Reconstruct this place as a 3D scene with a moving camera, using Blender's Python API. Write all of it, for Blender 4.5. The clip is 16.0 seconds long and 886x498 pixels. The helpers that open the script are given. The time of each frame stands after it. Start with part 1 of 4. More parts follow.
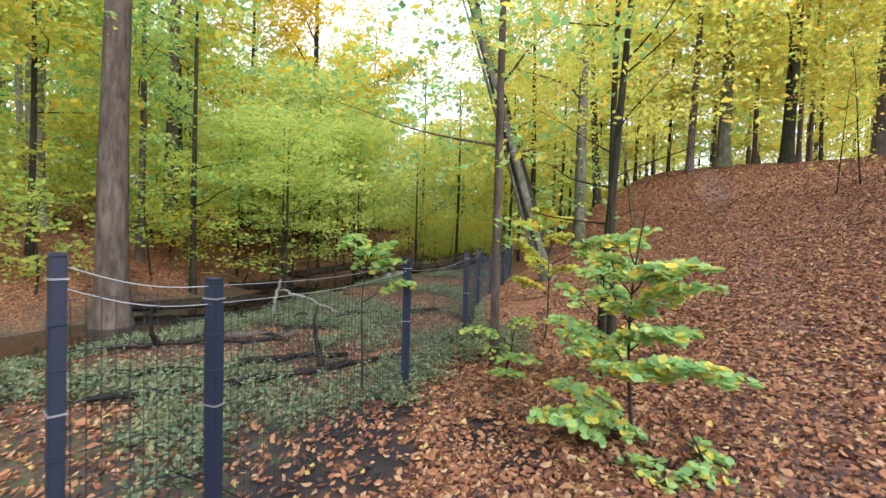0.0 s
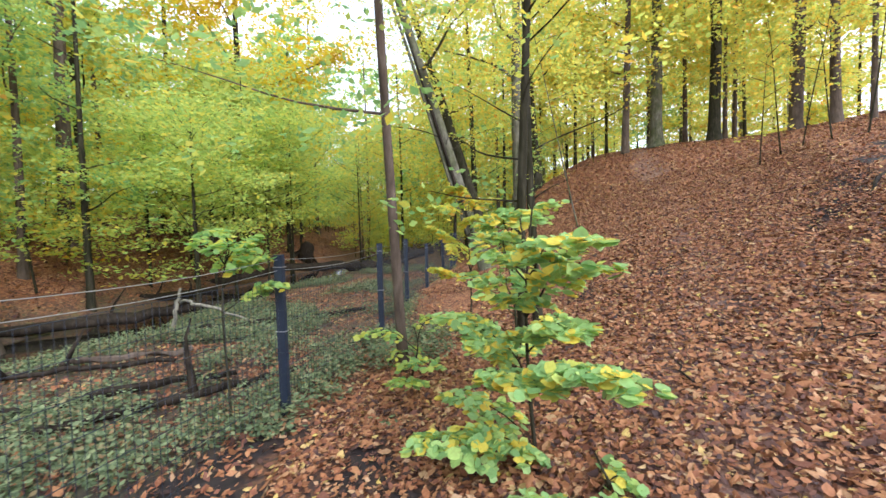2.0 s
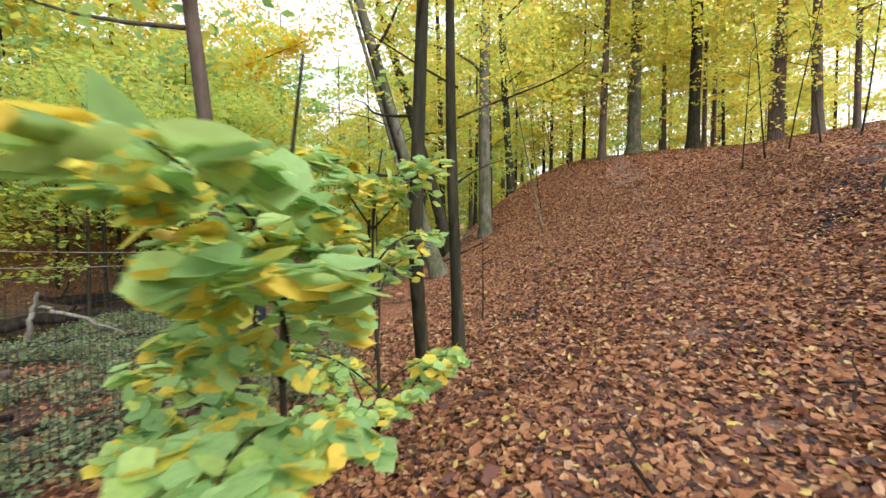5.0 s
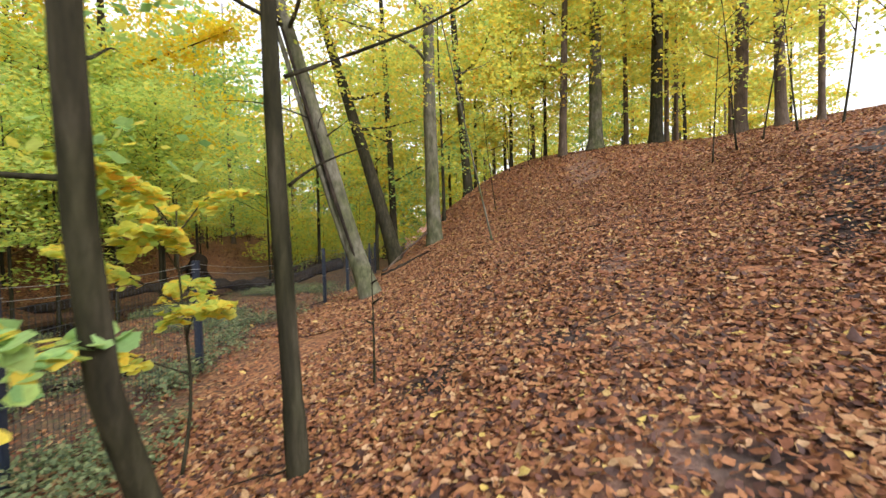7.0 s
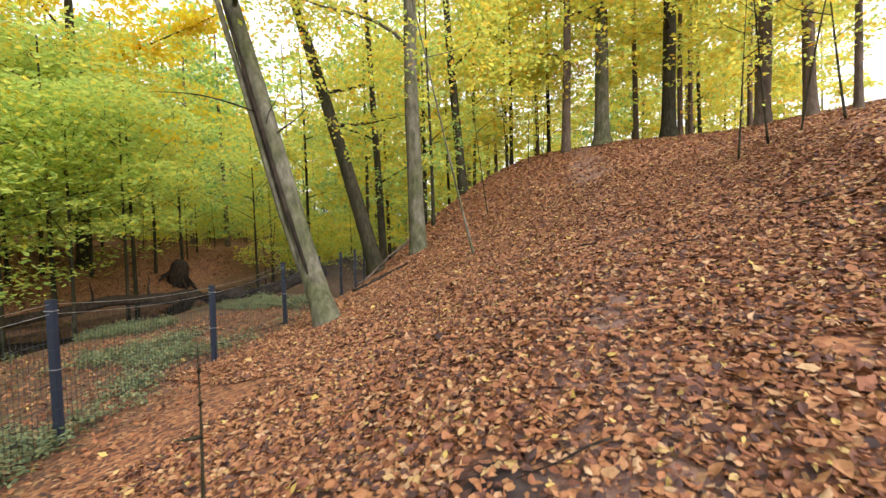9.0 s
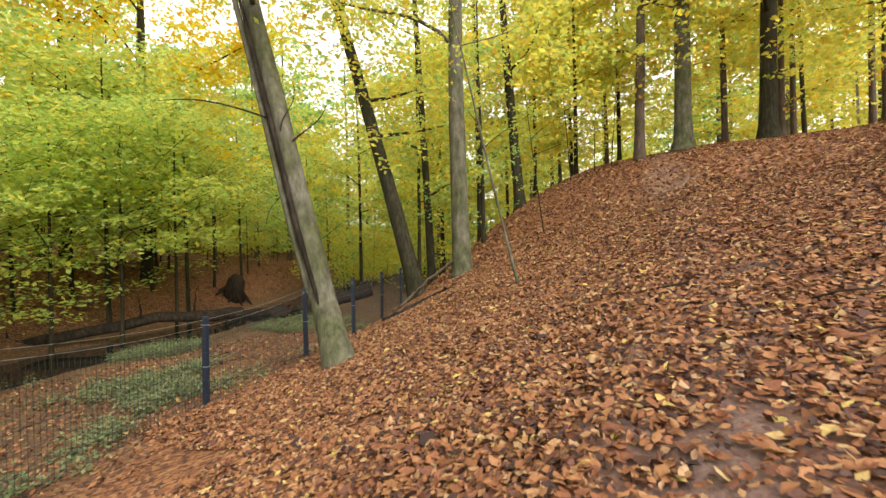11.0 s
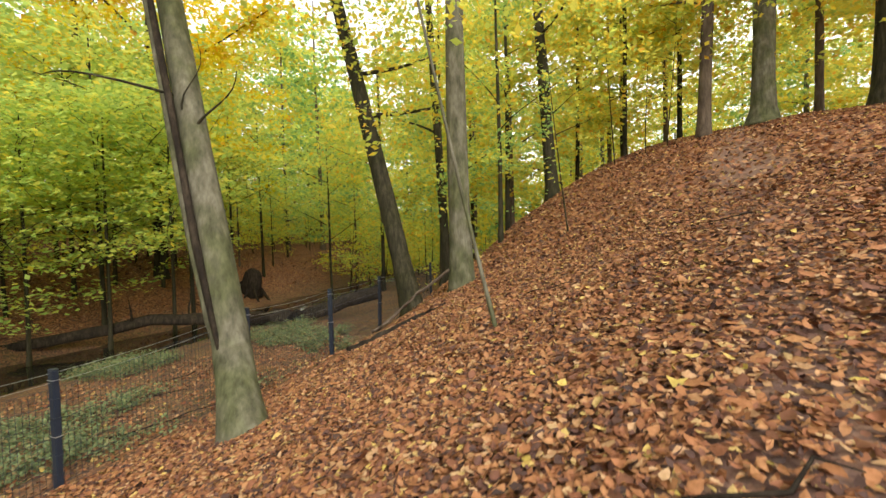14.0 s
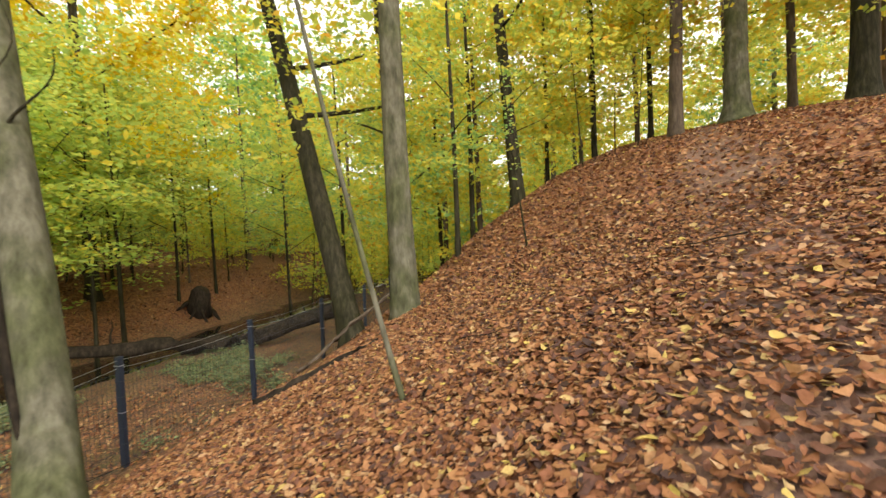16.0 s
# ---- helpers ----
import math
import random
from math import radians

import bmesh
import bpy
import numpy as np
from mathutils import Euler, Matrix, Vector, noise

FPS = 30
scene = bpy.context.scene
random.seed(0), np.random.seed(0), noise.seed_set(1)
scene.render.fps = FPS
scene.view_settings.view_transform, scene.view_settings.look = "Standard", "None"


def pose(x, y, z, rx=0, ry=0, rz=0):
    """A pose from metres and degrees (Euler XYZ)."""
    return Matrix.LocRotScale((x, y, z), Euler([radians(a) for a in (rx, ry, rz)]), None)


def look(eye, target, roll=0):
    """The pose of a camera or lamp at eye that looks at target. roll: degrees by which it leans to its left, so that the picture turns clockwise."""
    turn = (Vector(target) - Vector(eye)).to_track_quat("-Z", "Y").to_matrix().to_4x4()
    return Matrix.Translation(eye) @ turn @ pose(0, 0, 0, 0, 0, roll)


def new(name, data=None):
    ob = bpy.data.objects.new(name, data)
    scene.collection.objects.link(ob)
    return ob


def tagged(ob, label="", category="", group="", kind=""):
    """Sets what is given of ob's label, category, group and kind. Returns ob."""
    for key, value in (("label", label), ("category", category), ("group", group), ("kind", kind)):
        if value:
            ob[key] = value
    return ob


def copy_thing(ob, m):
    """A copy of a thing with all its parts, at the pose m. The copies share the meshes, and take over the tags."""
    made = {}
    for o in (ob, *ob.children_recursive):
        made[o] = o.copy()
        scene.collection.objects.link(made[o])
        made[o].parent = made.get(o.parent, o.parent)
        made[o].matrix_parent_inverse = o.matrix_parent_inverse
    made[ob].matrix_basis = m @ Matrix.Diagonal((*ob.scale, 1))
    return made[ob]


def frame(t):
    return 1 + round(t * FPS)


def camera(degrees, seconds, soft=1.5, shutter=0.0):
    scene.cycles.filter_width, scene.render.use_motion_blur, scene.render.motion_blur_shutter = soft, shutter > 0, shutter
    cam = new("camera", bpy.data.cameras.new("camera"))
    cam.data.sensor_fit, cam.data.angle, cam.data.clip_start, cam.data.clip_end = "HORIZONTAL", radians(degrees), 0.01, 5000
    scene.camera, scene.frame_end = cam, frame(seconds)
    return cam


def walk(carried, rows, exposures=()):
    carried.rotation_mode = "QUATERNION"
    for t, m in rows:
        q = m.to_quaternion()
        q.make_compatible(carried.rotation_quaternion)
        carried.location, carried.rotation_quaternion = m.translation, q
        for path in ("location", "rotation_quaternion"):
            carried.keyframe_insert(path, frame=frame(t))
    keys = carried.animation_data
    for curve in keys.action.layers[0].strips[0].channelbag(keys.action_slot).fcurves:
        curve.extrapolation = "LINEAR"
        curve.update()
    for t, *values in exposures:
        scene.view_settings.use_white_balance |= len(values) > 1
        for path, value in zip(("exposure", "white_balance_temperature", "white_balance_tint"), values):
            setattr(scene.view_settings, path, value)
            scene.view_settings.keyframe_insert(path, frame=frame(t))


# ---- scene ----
cam = camera(91.5, 16.0, 1.5, 0.4)
PATH = [
    (0, (0.624, -1.356, 2.652), (-0.544, 0.266, 2.586), 1.7),
    (0.5, (0.678, -1.052, 2.606), (-0.486, 0.574, 2.546), -0.6),
    (1, (0.685, -0.724, 2.591), (-0.395, 0.957, 2.513), -0.8),
    (1.5, (0.777, -0.546, 2.603), (-0.281, 1.15, 2.524), -1.3),
    (2, (0.766, -0.316, 2.574), (-0.234, 1.414, 2.479), -1.6),
    (2.5, (0.789, -0.133, 2.566), (-0.179, 1.615, 2.458), -2.1),
    (3, (0.849, 0.052, 2.587), (-0.115, 1.801, 2.48), -2.0),
    (3.2, (0.842, 0.15, 2.581), (-0.125, 1.897, 2.47), -1.2),
    (4.25, (0.97, 0.9, 2.49), (0.02, 2.66, 2.405), -0.5),
    (5.3, (0.783, 1.746, 2.399), (-0.136, 3.522, 2.343), 0.0),
    (5.5, (0.836, 1.961, 2.456), (-0.066, 3.745, 2.397), -0.2),
    (6, (0.784, 2.496, 2.499), (-0.061, 4.307, 2.439), -0.2),
    (6.5, (0.76, 2.917, 2.526), (-0.065, 4.738, 2.464), -0.9),
    (7, (0.81, 3.417, 2.633), (-0.004, 5.243, 2.57), -1.4),
    (7.5, (0.777, 3.826, 2.729), (-0.043, 5.648, 2.661), 0.1),
    (8, (0.853, 4.333, 2.758), (0.012, 6.146, 2.683), -1.4),
    (8.5, (0.929, 4.711, 2.854), (0.081, 6.521, 2.777), -2.2),
    (9, (0.857, 5.138, 2.924), (0.002, 6.944, 2.849), -1.8),
    (9.5, (0.861, 5.523, 2.938), (-0.129, 7.259, 2.879), -1.9),
    (10, (0.804, 5.897, 3.02), (-0.243, 7.6, 2.984), -1.6),
    (10.2, (0.756, 6.065, 3.044), (-0.306, 7.759, 3.038), -1.4),
    (12.3, (0.516, 7.814, 3.127), (-0.684, 9.413, 3.08), -1.6),
    (12.5, (0.529, 7.993, 3.181), (-0.687, 9.578, 3.089), -2.1),
    (13, (0.406, 8.48, 3.284), (-0.862, 10.023, 3.198), -2.3),
    (13.5, (0.334, 8.87, 3.35), (-0.957, 10.395, 3.272), -1.1),
    (14, (0.33, 9.259, 3.498), (-0.977, 10.772, 3.424), -1.4),
    (14.5, (0.208, 9.551, 3.594), (-1.104, 11.059, 3.533), -1.4),
    (15, (0.174, 9.906, 3.604), (-1.136, 11.416, 3.543), -1.0),
    (15.5, (0.149, 10.328, 3.681), (-1.146, 11.852, 3.635), -2.9),
    (16, (0.056, 10.718, 3.711), (-1.182, 12.288, 3.651), -2.7),
]
walk(cam, [(t, look(eye, target, roll)) for t, eye, target, roll in PATH], [(0, 0.95, 5400, 12), (3.2, 1.05, 5450, 12), (6, 0.82, 5950, 12), (9, 1.02, 6100, 13), (12.3, 0.9, 6650, 6), (16, 0.95, 6650, 6)])
SKY, SUN = 0.12, 1.5

# ---- light ----
world = bpy.data.worlds.new("world")
scene.world = world
world.use_nodes = True
wn, wl = world.node_tree.nodes, world.node_tree.links
wn.clear()
sky = wn.new("ShaderNodeTexSky")
sky.sky_type = "NISHITA"
sky.sun_disc = False
sky.sun_elevation, sky.sun_rotation = radians(35), radians(113)
sky.air_density, sky.dust_density, sky.ozone_density = 1.0, 6.0, 0.6
cloud = wn.new("ShaderNodeMix")
cloud.data_type = "RGBA"
cloud.inputs[0].default_value = 0.8
cloud.inputs[7].default_value = (10.2, 10.0, 9.6, 1)
back = wn.new("ShaderNodeBackground")
back.inputs[1].default_value = SKY
wl.new(sky.outputs[0], cloud.inputs[6])
wl.new(cloud.outputs[2], back.inputs[0])
wl.new(back.outputs[0], wn.new("ShaderNodeOutputWorld").inputs[0])
sun = new("sun", bpy.data.lights.new("sun", "SUN"))
sun.data.energy, sun.data.angle, sun.data.color = SUN, radians(25), (1.0, 0.95, 0.86)
sun.matrix_world = look((0, 0, 60), (-24, 10, 42))


# ---- materials ----
def material(name):
    m = bpy.data.materials.new(name)
    m.use_nodes = True
    n = m.node_tree.nodes
    return m, n, m.node_tree.links, n["Principled BSDF"]


def ramp(n, stops):
    r = n.new("ShaderNodeValToRGB")
    e = r.color_ramp.elements
    while len(e) < len(stops):
        e.new(0.5)
    for el, (p, c) in zip(e, stops):
        el.position, el.color = p, (*c, 1)
    return r


def noise_tex(n, scale, detail=4, rough=0.6):
    t = n.new("ShaderNodeTexNoise")
    t.inputs["Scale"].default_value, t.inputs["Detail"].default_value, t.inputs["Roughness"].default_value = scale, detail, rough
    return t


def leaf_material(name, stops, gloss=0.55, through_light=0.64, single=False, blotch=0.3):
    """Leaves, each with a tint of its own, that let some light through."""
    m, n, l, p = material(name)
    r = ramp(n, stops)
    tint = n.new("ShaderNodeObjectInfo").outputs["Random"] if single else n.new("ShaderNodeNewGeometry").outputs["Random Per Island"]
    l.new(tint, r.inputs[0])
    spots = noise_tex(n, 2.2 if single else 55, 4)
    l.new(n.new("ShaderNodeTexCoord").outputs["Object"], spots.inputs["Vector"])
    mixc = n.new("ShaderNodeMix")
    mixc.data_type, mixc.blend_type = "RGBA", "MULTIPLY"
    mixc.inputs[0].default_value = blotch
    sr = ramp(n, [(0.35, (0.55, 0.5, 0.4)), (0.6, (1, 1, 1))])
    l.new(spots.outputs[0], sr.inputs[0])
    l.new(r.outputs[0], mixc.inputs[6])
    l.new(sr.outputs[0], mixc.inputs[7])
    l.new(mixc.outputs[2], p.inputs["Base Color"])
    p.inputs["Roughness"].default_value = gloss
    p.inputs["Specular IOR Level"].default_value = 0.2
    if through_light:
        tr = n.new("ShaderNodeBsdfTranslucent")
        l.new(mixc.outputs[2], tr.inputs[0])
        mx = n.new("ShaderNodeMixShader")
        mx.inputs[0].default_value = through_light
        l.new(p.outputs[0], mx.inputs[1])
        l.new(tr.outputs[0], mx.inputs[2])
        l.new(mx.outputs[0], n["Material Output"].inputs[0])
    return m


def bark_material(name, dark, mid, light, stretch=0.25, scale=9, bump=0.5, moss=None):
    m, n, l, p = material(name)
    co = n.new("ShaderNodeTexCoord")
    mp = n.new("ShaderNodeMapping")
    mp.inputs["Scale"].default_value = (1, 1, stretch)
    l.new(co.outputs["Object"], mp.inputs[0])
    a = noise_tex(n, scale, 8, 0.65)
    l.new(mp.outputs[0], a.inputs["Vector"])
    big = noise_tex(n, 1.6, 3)
    l.new(co.outputs["Object"], big.inputs["Vector"])
    r = ramp(n, [(0.3, dark), (0.5, mid), (0.72, light)])
    l.new(a.outputs[0], r.inputs[0])
    br = ramp(n, [(0.42, (1, 1, 1)), (0.62, moss or (0.7, 0.7, 0.66))])
    l.new(big.outputs[0], br.inputs[0])
    mx = n.new("ShaderNodeMix")
    mx.data_type, mx.blend_type = "RGBA", "MULTIPLY"
    mx.inputs[0].default_value = 0.8
    l.new(r.outputs[0], mx.inputs[6])
    l.new(br.outputs[0], mx.inputs[7])
    l.new(mx.outputs[2], p.inputs["Base Color"])
    p.inputs["Roughness"].default_value = 0.85
    p.inputs["Specular IOR Level"].default_value = 0.15
    b = n.new("ShaderNodeBump")
    b.inputs["Strength"].default_value, b.inputs["Distance"].default_value = bump, 0.02
    l.new(a.outputs[0], b.inputs["Height"])
    l.new(b.outputs[0], p.inputs["Normal"])
    return m


def plain_material(name, dark, light, scale=30, rough=0.6, metal=0.0, bump=0.1):
    m, n, l, p = material(name)
    a = noise_tex(n, scale, 5)
    r = ramp(n, [(0.35, dark), (0.65, light)])
    l.new(a.outputs[0], r.inputs[0])
    l.new(r.outputs[0], p.inputs["Base Color"])
    p.inputs["Roughness"].default_value, p.inputs["Metallic"].default_value = rough, metal
    b = n.new("ShaderNodeBump")
    b.inputs["Strength"].default_value, b.inputs["Distance"].default_value = bump, 0.01
    l.new(a.outputs[0], b.inputs["Height"])
    l.new(b.outputs[0], p.inputs["Normal"])
    return m


GREEN = [(0.0, (0.22, 0.40, 0.14)), (0.35, (0.37, 0.57, 0.19)), (0.65, (0.54, 0.69, 0.19)), (0.88, (0.72, 0.72, 0.14)), (1.0, (0.84, 0.66, 0.08))]
YELLOWGREEN = [(0.0, (0.38, 0.54, 0.12)), (0.25, (0.62, 0.68, 0.14)), (0.6, (0.80, 0.76, 0.14)), (0.9, (0.88, 0.68, 0.08)), (1.0, (0.78, 0.42, 0.06))]
YELLOW = [(0.0, (0.70, 0.66, 0.04)), (0.4, (0.82, 0.66, 0.03)), (0.85, (0.85, 0.60, 0.03)), (1.0, (0.80, 0.46, 0.03))]
leaf_green = leaf_material("green_leaf", GREEN)
leaf_mixed = leaf_material("yellow_green_leaf", YELLOWGREEN)
leaf_yellow = leaf_material("yellow_leaf", YELLOW)
SAPLING = [(0.0, (0.28, 0.47, 0.18)), (0.4, (0.42, 0.62, 0.24)), (0.68, (0.56, 0.71, 0.22)), (0.8, (0.82, 0.72, 0.12)), (1.0, (0.88, 0.64, 0.10))]
leaf_bush = leaf_material("beech_sapling_leaf", SAPLING, 0.45, 0.5)
bush_single = leaf_material("single_sapling_leaf", SAPLING, 0.45, 0.5, True)
leaf_herb = leaf_material("herb_leaf", [(0.0, (0.09, 0.12, 0.065)), (0.5, (0.17, 0.22, 0.11)), (0.8, (0.27, 0.32, 0.16)), (1.0, (0.30, 0.19, 0.10))], 0.7, 0.3)
FALLEN = [(0.0, (0.053, 0.033, 0.031)), (0.16, (0.115, 0.056, 0.045)), (0.36, (0.24, 0.096, 0.052)), (0.6, (0.345, 0.151, 0.07)), (0.82, (0.40, 0.2, 0.094)), (0.95, (0.48, 0.31, 0.18)), (1.0, (0.55, 0.41, 0.11))]
leaf_fallen = leaf_material("fallen_beech_leaf", FALLEN, 0.6, 0.1, blotch=0.55)
fallen_single = leaf_material("single_fallen_leaf", FALLEN, 0.6, 0.1, True, 0.55)
# paler copy of the green leaves, with light from above put into the colour
leaf_lit = leaf_material("lit_green_leaf", [(0.0, (0.34, 0.50, 0.13)), (0.4, (0.52, 0.66, 0.17)), (0.8, (0.70, 0.74, 0.17)), (1.0, (0.86, 0.72, 0.11))], through_light=0.7)
bark_beech = bark_material("grey_beech_bark", (0.055, 0.052, 0.036), (0.115, 0.107, 0.078), (0.20, 0.186, 0.145), 0.35, 9, 0.5, (0.58, 0.68, 0.4))
bark_dark = bark_material("dark_bark", (0.012, 0.011, 0.007), (0.032, 0.028, 0.017), (0.07, 0.062, 0.042), 0.18, 14, 0.8, (0.75, 0.8, 0.6))
bark_brown = bark_material("brown_bark", (0.05, 0.037, 0.028), (0.105, 0.078, 0.06), (0.17, 0.135, 0.108), 0.2, 10, 0.8)
bark_pale = bark_material("pale_bark", (0.15, 0.14, 0.11), (0.25, 0.23, 0.18), (0.36, 0.33, 0.27), 0.5, 10, 0.3)
wood_dead = bark_material("rotting_wood", (0.008, 0.006, 0.005), (0.026, 0.019, 0.014), (0.06, 0.046, 0.033), 0.3, 12, 0.9)
post_paint = plain_material("blue_black_powder_coat", (0.009, 0.014, 0.028), (0.016, 0.024, 0.044), 60, 0.5, 0.0, 0.06)
wire_green = plain_material("dark_coated_wire", (0.010, 0.014, 0.024), (0.02, 0.027, 0.04), 80, 0.5)
wire_steel = plain_material("galvanised_wire", (0.35, 0.35, 0.36), (0.55, 0.55, 0.56), 120, 0.4, 0.8)


def water_material():
    m, n, l, p = material("stream_water")
    p.inputs["Base Color"].default_value = (0.02, 0.018, 0.012, 1)
    p.inputs["Roughness"].default_value = 0.06
    a = noise_tex(n, 5, 4)
    b = n.new("ShaderNodeBump")
    b.inputs["Strength"].default_value, b.inputs["Distance"].default_value = 0.25, 0.03
    l.new(a.outputs[0], b.inputs["Height"])
    l.new(b.outputs[0], p.inputs["Normal"])
    return m


def soil_material():
    """Leaf litter on dark soil; towards the wet valley mud with low green growth."""
    m, n, l, p = material("forest_floor")
    co = n.new("ShaderNodeTexCoord")
    v = n.new("ShaderNodeTexVoronoi")
    v.inputs["Scale"].default_value, v.inputs["Randomness"].default_value = 27, 1
    warp = noise_tex(n, 9, 3)
    add = n.new("ShaderNodeMix")
    add.data_type, add.blend_type = "RGBA", "ADD"
    add.inputs[0].default_value = 0.06
    l.new(co.outputs["Object"], add.inputs[6])
    l.new(warp.outputs["Color"], add.inputs[7])
    l.new(co.outputs["Object"], warp.inputs["Vector"])
    l.new(add.outputs[2], v.inputs["Vector"])
    sep = n.new("ShaderNodeSeparateColor")
    l.new(v.outputs["Color"], sep.inputs[0])
    litter = ramp(n, [(0.0, (0.055, 0.03, 0.025)), (0.3, (0.15, 0.066, 0.042)), (0.62, (0.28, 0.118, 0.056)), (0.88, (0.36, 0.17, 0.078)), (1.0, (0.42, 0.25, 0.125))])
    l.new(sep.outputs[0], litter.inputs[0])
    edge = ramp(n, [(0.02, (1, 1, 1)), (0.05, (0.35, 0.3, 0.28))])
    l.new(v.outputs["Distance"], edge.inputs[0])
    patch = noise_tex(n, 0.9, 5)
    l.new(co.outputs["Object"], patch.inputs["Vector"])
    pr = ramp(n, [(0.3, (0.62, 0.55, 0.52)), (0.6, (1, 1, 1))])
    l.new(patch.outputs[0], pr.inputs[0])
    mul = n.new("ShaderNodeMix")
    mul.data_type, mul.blend_type = "RGBA", "MULTIPLY"
    mul.inputs[0].default_value = 0.7
    l.new(litter.outputs[0], mul.inputs[6])
    l.new(pr.outputs[0], mul.inputs[7])
    mud = ramp(n, [(0.3, (0.035, 0.027, 0.022)), (0.5, (0.075, 0.06, 0.045)), (0.6, (0.07, 0.10, 0.04)), (0.75, (0.11, 0.17, 0.06))])
    mn = noise_tex(n, 4.5, 12, 0.8)
    l.new(co.outputs["Object"], mn.inputs["Vector"])
    l.new(mn.outputs[0], mud.inputs[0])
    wet = n.new("ShaderNodeAttribute")
    wet.attribute_name = "wet"
    mx = n.new("ShaderNodeMix")
    mx.data_type = "RGBA"
    l.new(wet.outputs["Fac"], mx.inputs[0])
    l.new(mul.outputs[2], mx.inputs[6])
    l.new(mud.outputs[0], mx.inputs[7])
    earth = ramp(n, [(0.3, (0.016, 0.013, 0.014)), (0.55, (0.036, 0.028, 0.027)), (0.75, (0.07, 0.05, 0.042))])
    l.new(mn.outputs[0], earth.inputs[0])
    bare = n.new("ShaderNodeAttribute")
    bare.attribute_name = "bare"
    mb = n.new("ShaderNodeMix")
    mb.data_type = "RGBA"
    l.new(bare.outputs["Fac"], mb.inputs[0])
    l.new(mx.outputs[2], mb.inputs[6])
    l.new(earth.outputs[0], mb.inputs[7])
    crumbs = ramp(n, [(0.3, (0.09, 0.055, 0.05)), (0.5, (0.20, 0.125, 0.105)), (0.7, (0.32, 0.215, 0.17))])
    fine = noise_tex(n, 38, 6, 0.75)
    l.new(co.outputs["Object"], fine.inputs["Vector"])
    l.new(fine.outputs[0], crumbs.inputs[0])
    trod = n.new("ShaderNodeAttribute")
    trod.attribute_name = "trodden"
    part_trod = n.new("ShaderNodeMath")
    part_trod.operation = "MULTIPLY"
    part_trod.inputs[1].default_value = 0.75
    l.new(trod.outputs["Fac"], part_trod.inputs[0])
    mt = n.new("ShaderNodeMix")
    mt.data_type = "RGBA"
    l.new(part_trod.outputs[0], mt.inputs[0])
    l.new(mb.outputs[2], mt.inputs[6])
    l.new(crumbs.outputs[0], mt.inputs[7])
    l.new(mt.outputs[2], p.inputs["Base Color"])
    p.inputs["Roughness"].default_value = 0.8
    p.inputs["Specular IOR Level"].default_value = 0.2
    b = n.new("ShaderNodeBump")
    b.inputs["Strength"].default_value, b.inputs["Distance"].default_value = 0.9, 0.03
    l.new(sep.outputs[1], b.inputs["Height"])
    l.new(b.outputs[0], p.inputs["Normal"])
    return m


# ---- ground ----
def lerp_profile(v, xs, zs):
    return float(np.interp(v, xs, zs))


PROFILE_Y = (-40, -6, -2, 1, 3, 5, 7, 9, 12, 16, 20, 24, 27.5, 34, 60, 140)
PROFILE_Z = (0.5, 0.72, 0.82, 0.95, 1.12, 1.4, 1.78, 2.3, 2.98, 4.05, 5.2, 6.35, 7.05, 7.7, 8.4, 9.0)
FENCE_Y = (-30, -0.82, -0.14, 2.38, 4.9, 7.36, 9.85, 14.6, 20, 60)
FENCE_X = (4.0, -1.87, -1.81, -2.55, -3.38, -4.6, -5.8, -7.5, -10.2, -30)
VALLEY_D = (-5, 0, 1.5, 4.5, 5.6, 6.4, 8.8, 9.8, 11.6, 13.5, 16, 24, 40, 120)
VALLEY_Z = (1.0, 0.88, 0.8, 0.62, 0.5, 0.22, 0.2, 0.85, 1.75, 2.35, 2.8, 4.2, 7.0, 16.0)
EDGE_Y = (10, 16, 21, 26, 32, 60)
EDGE_X = (-6.9, -7.0, -6.7, -5.2, -4.5, -8)


def smooth_step(a, b, v):
    s = min(1.0, max(0.0, (v - a) / (b - a)))
    return s * s * (3 - 2 * s)


def soft_profile(v, xs, zs, w):
    return sum(lerp_profile(v + k * w, xs, zs) for k in (-1, -0.5, 0, 0.5, 1)) / 5


def ground_z(x, y):
    """Height of the forest floor: the leafy hill with the path, and the wet valley beyond the fence."""
    side = (0.13 - 0.15 * smooth_step(13, 23, y)) * x + 0.13 * max(0.0, x - 3.8) * smooth_step(13, 23, y) + 0.45 * smooth_step(1.8, 4.0, x) * smooth_step(3, 11, y) * (1 - smooth_step(15, 22, y)) if x > 0 else (0.33 - 0.3 * smooth_step(15, 29, y)) * x
    hill = soft_profile(y, PROFILE_Y, PROFILE_Z, 1.2) + side
    over = (lerp_profile(y, EDGE_Y, EDGE_X) - x) / 0.5
    hill -= smooth_step(9, 13, y) * 0.4 * (over if over > 20 else math.log1p(math.exp(over)))
    d = (lerp_profile(y, FENCE_Y, FENCE_X) - x) * 0.9
    valley = soft_profile(d, VALLEY_D, VALLEY_Z, 0.5)
    k = 0.25
    top = max(hill, valley)
    return top + k * math.log(math.exp((hill - top) / k) + math.exp((valley - top) / k)) - 0.05


